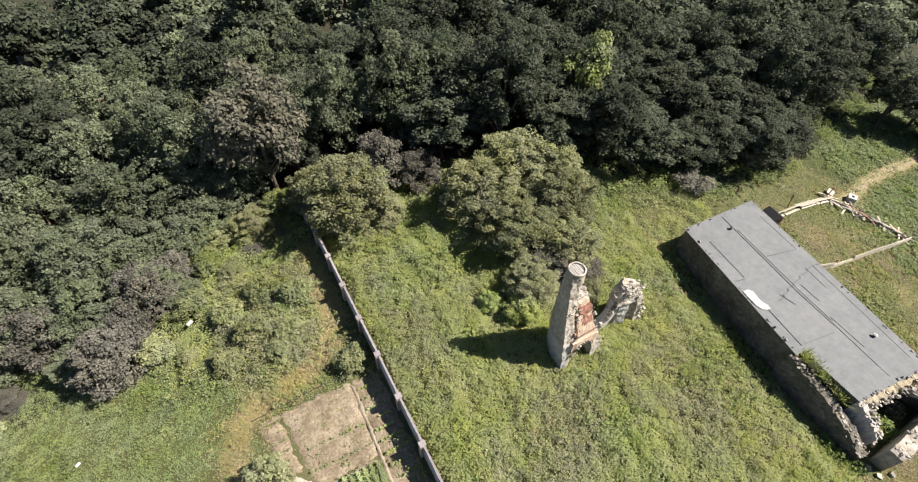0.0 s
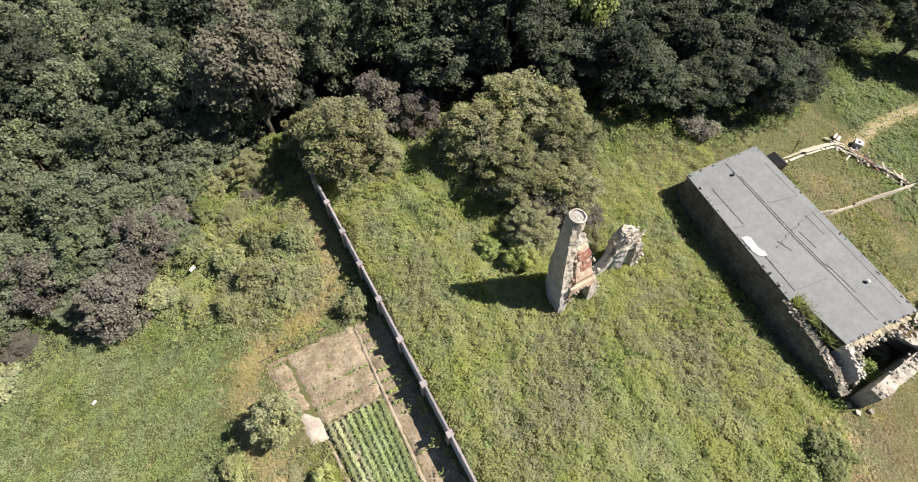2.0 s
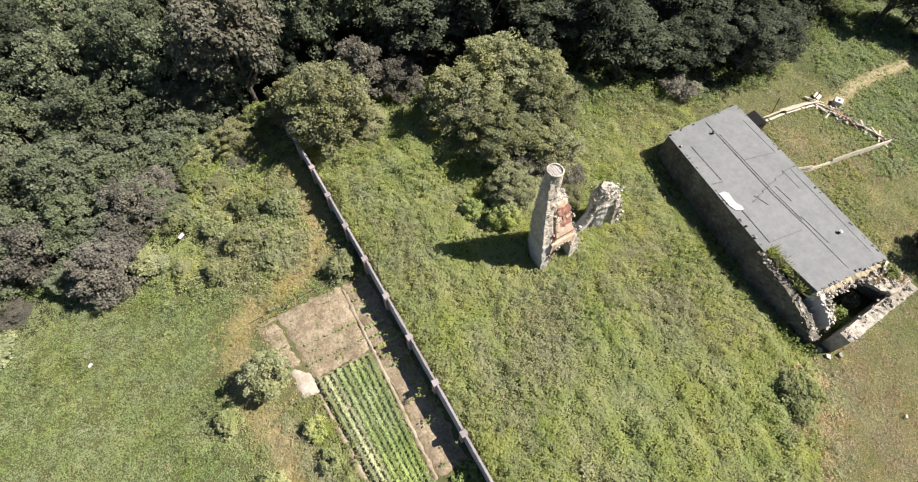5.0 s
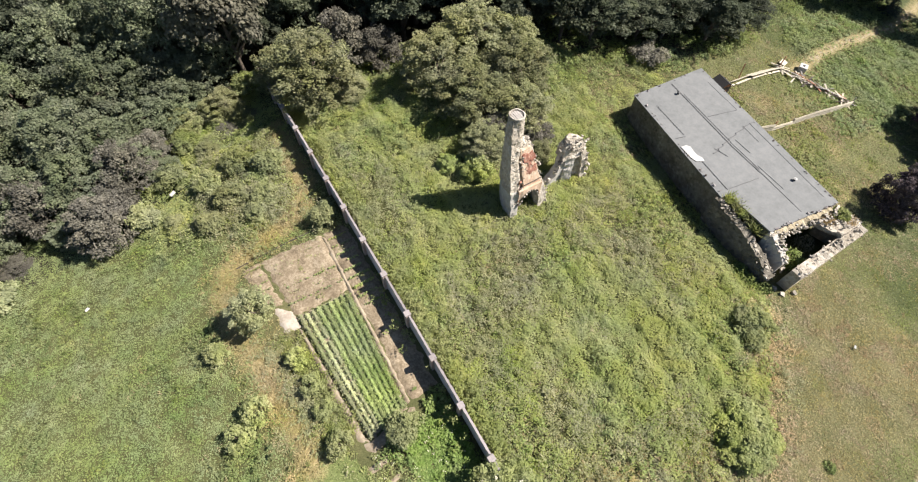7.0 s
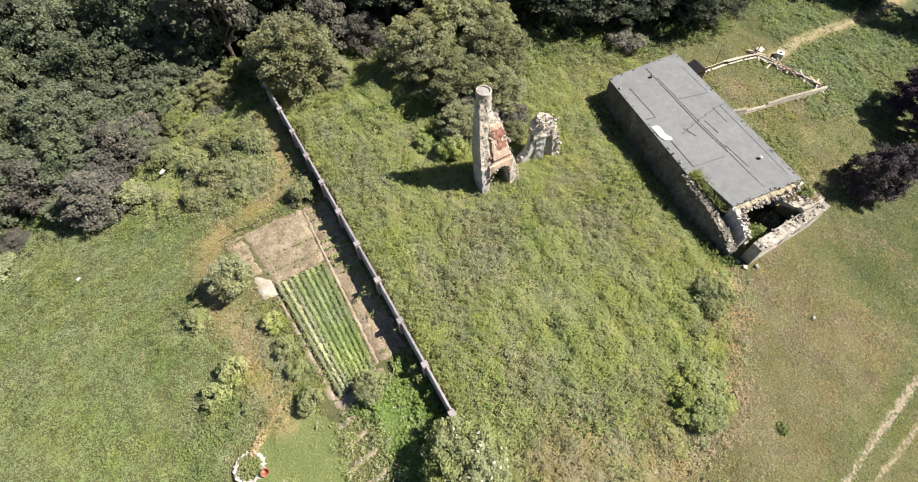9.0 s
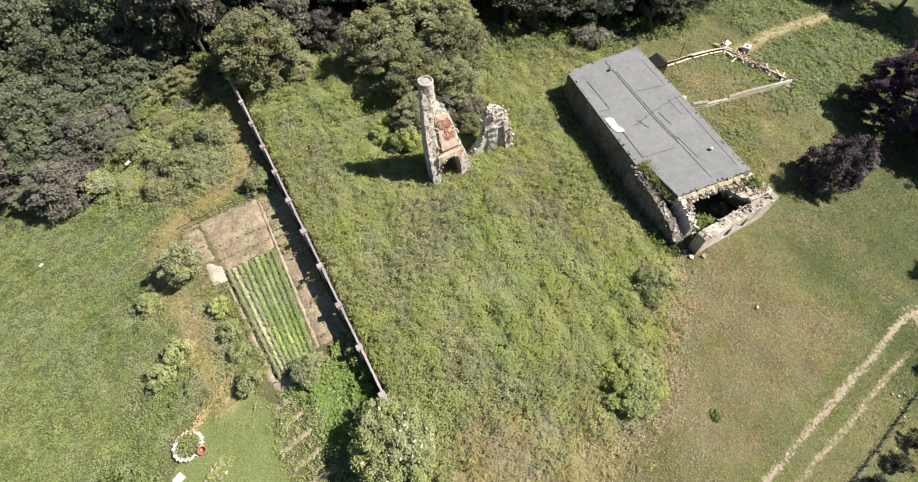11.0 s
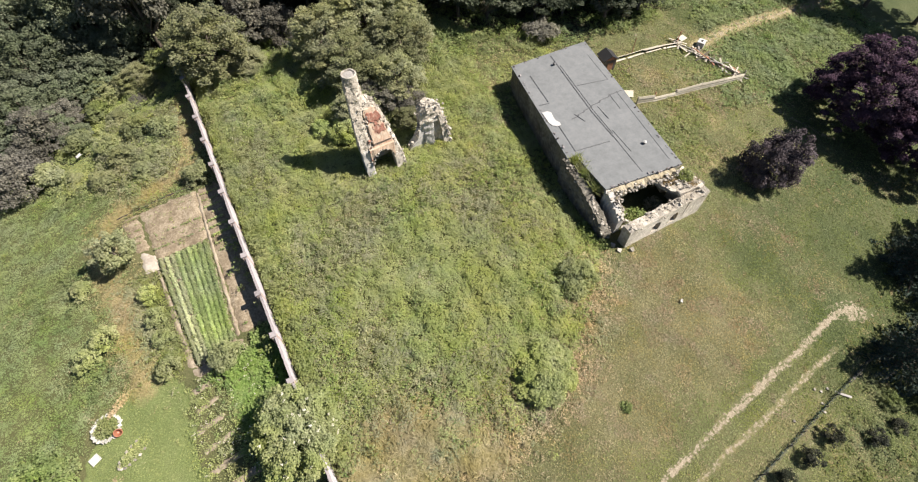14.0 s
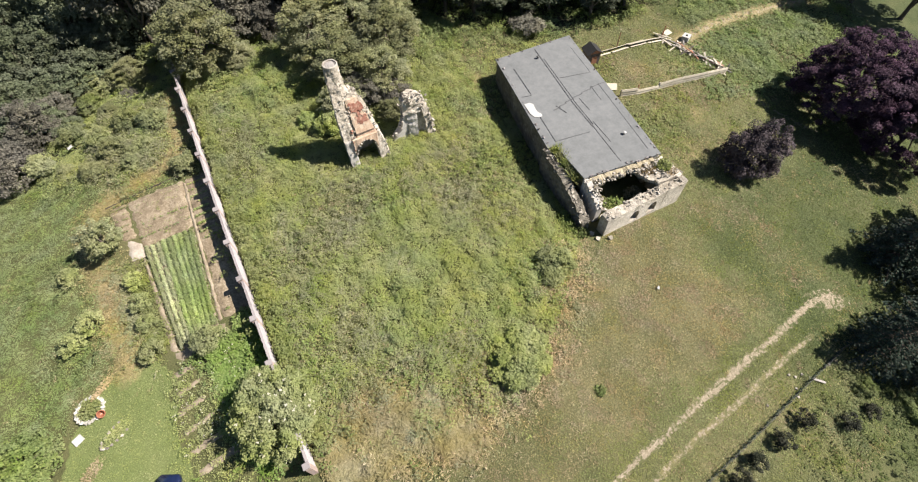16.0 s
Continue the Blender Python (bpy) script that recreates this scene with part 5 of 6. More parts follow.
def kiln_chimney():
    k = tagged(new("kiln_chimney"), "tall broken stone chimney with an arched hearth and round top", "chimney ruin")
    base = 1.0
    part("pier", loft([(base, [(17.95, 10.7), (18.78, 10.75), (18.9, 12.0), (19.5, 13.9), (18.7, 13.95), (18.15, 12.6)]),
                       (3.2, [(17.95, 10.95), (18.76, 10.95), (18.9, 12.1), (19.5, 13.9), (18.7, 13.95), (18.1, 12.7)]),
                       (5.2, [(17.95, 11.35), (19.1, 11.3), (19.3, 12.2), (19.6, 13.9), (18.6, 14.0), (18.05, 12.9)])], 48, 20, 0.10, 1), PLASTER, k, "smooth grey plastered flank")
    part("pier", loft([(base, [(21.1, 10.5), (22.2, 10.4), (22.3, 12.0), (22.0, 13.3), (21.2, 13.2)]), (3.3, [(21.05, 10.85), (22.05, 10.85), (22.1, 12.2), (21.9, 13.3), (21.1, 13.2)]),
                       (5.0, [(20.9, 11.3), (21.7, 11.35), (21.8, 12.4), (21.7, 13.3), (20.9, 13.2)])], 36, 14, 0.10, 2), STONE_LIGHT, k)
    part("back_wall", loft([(base, [(19.2, 12.8), (21.9, 12.6), (21.8, 13.5), (19.3, 13.8)]), (5.2, [(19.2, 12.7), (21.6, 12.6), (21.5, 13.5), (19.3, 13.9)])], 30, 10, 0.06, 3), STONE, k)
    part("arch", arch_block(18.7, 21.2, 10.95, 12.9, 3.3, 5.0, 5.32, 4), HEARTH, k, "scorched hearth arch")
    # the flue: a thick ridge on one side, a leaning open throat beside it
    part("flue", loft([(4.95, [(17.95, 11.3), (18.95, 11.3), (19.25, 11.5), (21.5, 11.5), (21.7, 12.5), (21.5, 13.5), (19.6, 13.95), (18.5, 14.0), (18.0, 12.8)]),
                       (6.4, [(17.95, 11.6), (18.85, 11.6), (19.15, 11.95), (21.25, 12.05), (21.5, 12.7), (21.2, 13.6), (19.6, 14.0), (18.5, 14.05), (18.05, 13.0)]),
                       (7.8, [(18.0, 11.95), (18.8, 11.95), (19.2, 12.45), (20.9, 12.5), (21.15, 12.9), (20.8, 13.7), (19.6, 14.05), (18.6, 14.1), (18.1, 13.1)]),
                       (9.2, [(18.1, 12.3), (19.0, 12.3), (19.4, 12.75), (20.4, 12.8), (20.6, 13.1), (20.3, 13.8), (19.6, 14.05), (18.6, 14.1), (18.15, 13.2)]),
                       (9.5, [(18.15, 12.4), (19.1, 12.4), (19.5, 12.75), (19.75, 12.9), (19.85, 13.2), (19.75, 13.8), (19.5, 14.05), (18.6, 14.1), (18.2, 13.2)]),
                       (11.0, [(18.2, 12.75), (19.0, 12.62), (19.5, 12.82), (19.7, 13.1), (19.74, 13.4), (19.65, 13.85), (19.3, 14.1), (18.65, 14.1), (18.22, 13.4)]),
                       (12.15, [(18.42, 13.0), (19.0, 12.74), (19.5, 12.92), (19.7, 13.2), (19.72, 13.5), (19.6, 13.85), (19.2, 14.1), (18.7, 14.05), (18.35, 13.55)])], 64, 56, 0.09, 5), STONE_LIGHT, k, "leaning flue of plastered rubble")
    # open throat: scorched lining, red brick and a lintel
    part("lining", leaning_panel(19.3, 21.35, 5.2, 8.9, 0.22, 0.1), HEARTH, k, "ochre scorched lining")
    for x0, x1, z0, z1 in ((19.7, 20.9, 6.55, 7.3), (19.45, 20.75, 7.75, 8.55), (19.9, 20.45, 7.1, 7.9)):
        part("brickwork", leaning_panel(x0, x1, z0, z1, 0.25 + 0.05 * (z0 - 6.5), 0.13), BRICK_RED, k, "patch of bare red brick")
    part("lintel", block((1.9, 0.06, 0.07), pose(20.2, 11.28, 5.72, 0, 2, 2), 0.01), WOOD_DARK, k, "dark iron lintel")
    # broken edges
    stones_along(k, [(18.3, 10.95, 1.9), (18.4, 11.1, 3.6), (18.5, 11.5, 5.2), (18.5, 11.88, 7.0), (18.6, 12.28, 8.6), (19.0, 12.62, 9.8), (19.1, 12.85, 11.9)], 60, 0.11, 41, 0.12)
    stones_along(k, [(19.0, 11.2, 4.6), (19.1, 11.6, 6.4), (19.2, 12.1, 8.0), (19.5, 12.6, 9.6)], 30, 0.12, 42, 0.14)
    stones_along(k, [(18.75, 11.0, 3.4), (18.9, 11.25, 5.0), (19.0, 11.6, 6.3)], 22, 0.16, 46, 0.1, BRICKS, "brick")
    stones_along(k, [(21.9, 10.7, 2.2), (21.8, 11.0, 3.8), (21.5, 11.5, 5.2), (21.4, 12.0, 6.4), (21.0, 12.6, 7.8), (20.5, 12.9, 9.2), (19.9, 12.9, 9.6)], 60, 0.13, 43, 0.12)
    stones_along(k, [(18.7, 10.9, 3.5), (19.1, 10.9, 4.5), (19.9, 10.92, 5.1), (20.8, 10.9, 4.6), (21.2, 10.8, 3.5)], 26, 0.12, 44, 0.06)
    stones_along(k, [(19.7, 12.8, 9.5), (20.4, 13.3, 9.4), (20.0, 13.8, 9.5)], 16, 0.24, 45, 0.13)
    # rim and boarded top
    bm = bmesh.new()
    cx, cy, z0, z1, seg = 19.03, 13.42, 12.0, 12.45, 32
    loops = []
    for r, z in ((0.68, z0), (0.69, z1 - 0.04), (0.67, z1), (0.575, z1), (0.565, z0 + 0.2)):
        loops.append([bm.verts.new((cx + (r + 0.012 * math.sin(9 * a)) * math.cos(a), cy + r * math.sin(a), z + 0.03 * noise.noise(Vector((math.cos(a) * 2, math.sin(a) * 2, z))))) for a in [2 * math.pi * i / seg for i in range(seg)]])
    for a, b in zip(loops, loops[1:]):
        for i in range(seg):
            bm.faces.new((a[i], a[(i + 1) % seg], b[(i + 1) % seg], b[i]))
    bmesh.ops.recalc_face_normals(bm, faces=bm.faces[:])
    rim = part("rim", bm, STONE, k, "round grey stone rim")
    for i in range(6):
        x = -0.5 + 0.2 * i
        part("board", block((0.175, 2 * math.sqrt(max(0.02, 0.56 ** 2 - x * x)), 0.04), pose(cx + x, cy, 12.3 + 0.008 * (i % 3), 0, 0, 1.5 * (i % 3 - 1))), WOOD_GREY, rim)


def leaning_panel(x0, x1, z0, z1, lift, ragged=0.0):
    bm = bmesh.new()
    n, m = 10, 10
    grid = []
    for j in range(m + 1):
        z = z0 + (z1 - z0) * j / m
        row = []
        for i in range(n + 1):
            wide = x1 - 0.28 * (z - z0)
            x = x0 + (wide - x0) * i / n
            y = 11.42 + (z - 5.15) * 0.345 - lift
            rx, rz = (ragged * noise.noise(Vector((x * 4, 7, z * 4))), ragged * noise.noise(Vector((x * 4, 3, z * 4)))) if i in (0, n) or j in (0, m) else (0, 0)
            row.append(bm.verts.new((x + 2 * rx, y + 0.06 * noise.noise(Vector((x * 3, 1, z * 3))), z + 2 * rz)))
        grid.append(row)
    for a, b in zip(grid, grid[1:]):
        for i in range(n):
            bm.faces.new((a[i], a[i + 1], b[i + 1], b[i]))
    made = bmesh.ops.extrude_face_region(bm, geom=bm.faces[:])
    for v in [g for g in made["geom"] if isinstance(g, bmesh.types.BMVert)]:
        v.co.y += 0.25
    bmesh.ops.recalc_face_normals(bm, faces=bm.faces[:])
    return bm


kiln_chimney()


def kiln_stump():
    k = tagged(new("kiln_stump"), "broken stump of a stone kiln wall among weeds", "ruin")
    base = 1.0
    part("pier", loft([(base, [(25.0, 12.0), (25.9, 11.6), (26.1, 12.6), (25.9, 13.6), (25.1, 13.6)]), (4.2, [(25.1, 12.2), (26.0, 11.9), (26.2, 12.8), (26.0, 13.6), (25.2, 13.6)]),
                       (5.4, [(24.9, 12.3), (26.3, 12.0), (26.5, 12.8), (26.2, 13.6), (25.0, 13.6)])], 32, 18, 0.10, 11), PLASTER, k)
    part("pier", loft([(base, [(27.0, 11.4), (27.8, 11.4), (27.9, 12.6), (27.6, 13.4), (27.0, 13.2)]), (4.5, [(26.7, 11.7), (27.4, 11.7), (27.5, 12.7), (27.3, 13.4), (26.7, 13.3)]),
                       (5.6, [(26.5, 11.9), (27.2, 11.9), (27.3, 12.7), (27.1, 13.4), (26.5, 13.3)])], 30, 18, 0.11, 12), STONE_LIGHT, k)
    part("crown", loft([(5.0, [(24.7, 12.2), (26.0, 11.95), (27.2, 11.8), (27.3, 13.2), (26.0, 13.6), (24.8, 13.6)]), (6.4, [(24.8, 12.4), (26.0, 12.2), (26.95, 12.2), (27.0, 13.2), (26.0, 13.6), (24.9, 13.5)]),
                        (7.0, [(25.3, 12.6), (26.0, 12.5), (26.6, 12.5), (26.6, 13.1), (26.0, 13.4), (25.3, 13.2)])], 36, 12, 0.16, 13), STONE_LIGHT, k)
    part("front_wall", loft([(base, [(25.7, 12.2), (27.5, 11.6), (27.4, 13.5), (25.8, 13.6)]), (5.4, [(25.8, 12.25), (27.0, 11.95), (27.0, 13.4), (25.9, 13.6)])], 30, 16, 0.12, 14), STONE_LIGHT, k)
    part("buttress", loft([(base, [(23.0, 12.2), (25.2, 12.3), (25.2, 13.4), (23.1, 13.2)]), (2.4, [(23.3, 12.2), (25.2, 12.3), (25.2, 13.3), (23.4, 13.1)]), (3.3, [(24.3, 12.25), (25.2, 12.3), (25.2, 13.3), (24.2, 13.1)]),
                           (5.0, [(24.75, 12.3), (25.2, 12.35), (25.2, 13.3), (24.8, 13.1)]), (6.2, [(24.85, 12.4), (25.2, 12.4), (25.2, 13.2), (24.9, 13.1)])], 30, 20, 0.08, 15), PLASTER, k, "sloping plastered buttress")
    stones_along(k, [(24.9, 12.5, 6.3), (25.6, 12.5, 7.0), (26.3, 12.5, 6.9), (27.0, 12.3, 6.2), (27.2, 11.9, 5.2)], 80, 0.17, 51, 0.25)
    stones_along(k, [(27.2, 11.8, 5.2), (27.4, 11.6, 3.8), (27.6, 11.5, 2.0)], 26, 0.2, 52, 0.12)
    stones_along(k, [(23.3, 12.5, 2.7), (24.3, 12.5, 3.5), (24.8, 12.5, 5.6)], 14, 0.18, 53, 0.1)


kiln_stump()


# ---- garden ----
def bed(name, label, quad, mat, lift, step=0.4, jitter=0.04, seed=0, kind="structure"):
    """A slightly raised patch of worked ground that follows the land."""
    rng = np.random.RandomState(seed)
    q = [np.array(p, float) for p in quad]
    n = max(3, int(max(np.linalg.norm(q[1] - q[0]), np.linalg.norm(q[2] - q[3])) / step))
    m = max(3, int(max(np.linalg.norm(q[3] - q[0]), np.linalg.norm(q[2] - q[1])) / step))
    S, T = np.meshgrid(np.linspace(0, 1, n + 1), np.linspace(0, 1, m + 1))
    P = (q[0] * (1 - S[..., None]) + q[1] * S[..., None]) * (1 - T[..., None]) + (q[3] * (1 - S[..., None]) + q[2] * S[..., None]) * T[..., None]
    edge = (S == 0) | (S == 1) | (T == 0) | (T == 1)
    P += rng.normal(0, 0.05, P.shape) * edge[..., None]
    Z = height(P[..., 0], P[..., 1]) + lift + rng.normal(0, jitter, S.shape) - edge * (lift + 0.08)
    v = np.stack([P[..., 0], P[..., 1], Z], -1).reshape(-1, 3)
    i = (np.arange(m)[:, None] * (n + 1) + np.arange(n)[None]).ravel()
    me = fast_mesh(name, v, np.stack([i, i + n + 1, i + n + 2, i + 1], 1))
    me.polygons.foreach_set("use_smooth", np.ones(len(me.polygons), bool))
    return tagged(link(name, me, mat), label, "garden bed", kind=kind)


def plant_row(name, label, a, b, wide, tall, leaf, density, mat, seed, gap=0.0, group="garden rows"):
    """A row of crop plants between two points."""
    rng = np.random.RandomState(seed)
    a, b = np.array(a, float), np.array(b, float)
    l = np.linalg.norm(b - a)
    d = (b - a) / l
    s0 = np.arange(0, l, 0.3) + rng.normal(0, 0.04, len(np.arange(0, l, 0.3)))
    s0 = s0[rng.uniform(size=len(s0)) > gap]
    k = np.repeat(np.arange(len(s0)), density)
    r = np.abs(rng.normal(0, 0.5, len(k)))
    w = rng.uniform(0, 6.283, len(k))
    s, c = s0[k] + np.cos(w) * r * 0.28, np.sin(w) * r * wide
    x, y = a[0] + d[0] * s - d[1] * c, a[1] + d[1] * s + d[0] * c
    z = height(x, y) + 0.1 + tall * rng.uniform(0.35, 1.0, len(k)) * np.exp(-r)
    me = leaves(name, np.stack([x, y, z], 1), leaf * rng.uniform(0.6, 1.3, len(k)), rng, 0.75, 0.7)
    return tagged(link(name, me, mat), label, "crop row", group=group, kind="stuff")


def garden():
    bed("potato_bed", "rectangular bed of pale soil under potato rows", [(-3.1, 12.4), (1.85, 12.1), (1.55, 0.65), (-2.1, 0.1)], SOIL_PALE, 0.09, seed=1)
    bed("soil_bed", "bare brown raked garden bed with few seedlings", [(-3.95, 19.3), (2.15, 18.9), (1.9, 11.9), (-3.2, 12.2)], SOIL, 0.10, seed=2)
    bed("seedling_bed", "narrow bed with rows of young plants", [(-5.9, 19.5), (-3.8, 19.4), (-3.4, 13.9), (-4.9, 14.2)], SOIL, 0.09, seed=3)
    bed("wall_bed", "long brown bed along the wall with cross rows", [(2.0, 18.8), (4.5, 18.8), (4.5, 1.0), (1.7, 0.8)], SOIL, 0.09, seed=4)
    bed("garden_path", "trodden pale earth path between the beds", [(-4.6, 14.4), (-2.9, 12.9), (-2.85, 11.0), (-4.5, 11.2)], SOIL_DUST, 0.11, seed=5)
    bed("garden_path", "trodden pale earth path between the beds", [(-3.35, 11.2), (-2.95, 11.2), (-2.0, 0.3), (-2.9, 0.3)], SOIL_PALE, 0.12, seed=6)
    bed("garden_path", "reddish trodden path at the foot of the beds", [(-2.6, 0.3), (1.9, 0.9), (2.2, -0.3), (-2.4, -0.9)], SOIL_PALE, 0.12, seed=7)
    bed("garden_path", "trodden pale earth path between the beds", [(1.85, 18.4), (2.25, 18.4), (1.95, 1.0), (1.5, 1.0)], SOIL_PALE, 0.12, seed=8)
    for i in range(9):
        s = (i + 0.5) / 9
        top, foot = (-2.95 + 4.65 * s, 11.9 - 0.35 * s), (-1.95 + 3.3 * s, 0.45 + 0.45 * s)
        plant_row("potato_row", "bushy green potato row" if i > 2 else "thin potato row with pale soil showing", top, foot, 0.36 if i > 2 else 0.28, 0.42, 0.14, 112 if i > 2 else 72, LEAF_POTATO if i > 2 else LEAF_HAULM, 300 + i, 0.0 if i > 2 else 0.06, "potato rows")
    for j, y in enumerate((13.3, 15.0)):
        plant_row("seedling_row", "sparse row of young cabbage plants", (-2.9, y + 0.25), (1.6, y - 0.15), 0.13, 0.2, 0.15, 9, LEAF_POTATO, 320 + j, 0.35, "seedling rows")
    for j in range(9):
        y = 17.6 - 0.95 * j
        plant_row("cross_row", "short cross row of young vegetables", (2.4, y), (4.1, y - 0.1), 0.13, 0.22 + 0.1 * (3 < j < 7), 0.16, 8 + 16 * (3 < j < 7), LEAF_POTATO if j % 3 else LEAF_BUSH, 330 + j, 0.1, "cross rows")
    for j in range(5):
        y = 18.7 - 0.85 * j
        plant_row("seedling_row", "short row of pale green seedlings", (-5.5 + 0.1 * j, y), (-3.95, y - 0.1), 0.1, 0.16, 0.14, 8, LEAF_WEED, 350 + j, 0.1, "seedling rows")
    # plank edging
    for a, b in (((-6.0, 19.75), (-1.2, 19.65)), ((-1.2, 19.65), (1.9, 19.4))):
        d = Vector(b) - Vector(a)
        x, y = (a[0] + b[0]) / 2, (a[1] + b[1]) / 2
        board = tagged(link("edging_board", block((d.length, 0.05, 0.16), pose(x, y, float(height(x, y)) + 0.06, 0, -math.degrees(math.atan2(float(height(*b)) - float(height(*a)), d.length)), math.degrees(math.atan2(d.y, d.x))), 0.01), WOOD_DARK),
                       "weathered wooden edging board of a bed", "board", group="edging boards")
    weeds("bed_weeds", "small green weeds sprouting on the bare bed", [(-3.6, 18.8), (1.7, 18.4), (1.5, 12.8), (-2.9, 13.0)], 150, 5, LEAF_GRASS, 365, 0.1, 0.28, 0.16)
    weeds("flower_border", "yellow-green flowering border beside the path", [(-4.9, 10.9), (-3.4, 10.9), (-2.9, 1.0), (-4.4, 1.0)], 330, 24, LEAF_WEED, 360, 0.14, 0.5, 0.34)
    weeds("border_grass", "dull green grass strip along the border", [(-6.2, 11.0), (-4.9, 11.0), (-4.4, 1.5), (-5.2, 1.5)], 380, 20, LEAF_WEEDGREY, 361, 0.15, 0.35, 0.36)
    weeds("vegetable_thicket", "dense bright green vegetable leaves beside the wall", [(-0.8, -0.8), (2.2, -0.4), (4.4, 1.0), (4.4, -12.5), (1.4, -12.0), (-0.3, -7.5), (0.0, -4.0)], 1350, 18, LEAF_LEAFY, 362, 0.19, 0.55, 0.36)
    for x0, x1, y0, y1 in ((-3.1, -1.2, -1.3, -2.0), (-3.3, -1.0, -2.9, -3.4), (-3.6, -0.9, -4.4, -5.0), (-3.5, -0.6, -6.0, -6.6), (-3.3, -0.2, -7.6, -8.3), (-3.2, 0.6, -9.2, -10.0)):
        bed("border_soil", "strip of pale soil between flower rows", [(x0, y0), (x1, y0 + 0.25), (x1, y1 + 0.25), (x0, y1)], SOIL_PALE, 0.10, 0.3, seed=int(-y0 * 10))
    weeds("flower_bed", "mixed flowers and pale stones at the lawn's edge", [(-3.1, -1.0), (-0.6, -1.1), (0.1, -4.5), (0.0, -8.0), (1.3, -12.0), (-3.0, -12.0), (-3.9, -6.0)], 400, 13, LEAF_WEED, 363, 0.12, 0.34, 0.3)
    rng = np.random.RandomState(364)
    x, y = scatter(70, [(-2.3, -0.9), (4.2, -2.0), (1.5, -11.0), (-3.4, -9.0), (-3.6, -5.0)], rng)
    k = np.repeat(np.arange(len(x)), 4)
    at = np.stack([x[k], y[k], height(x[k], y[k]) + 0.55], 1) + rng.normal(0, 0.06, (len(k), 3))
    tagged(link("white_flowers", leaves("white_flowers", at, 0.075, rng, 0.85, 0.9), PETAL), "small white flowers scattered over the beds", "flowers", kind="stuff")
    x, y = scatter(22000, LAWN, rng)
    tagged(link("lawn_grass", blades("lawn_grass", np.stack([x, y, height(x, y) + 0.02], 1), rng.uniform(0.04, 0.09, len(x)), rng.uniform(0.025, 0.055, len(x)), rng, 0.9), LEAF_GRASS), "short mown lawn grass", "grass", kind="stuff")


garden()


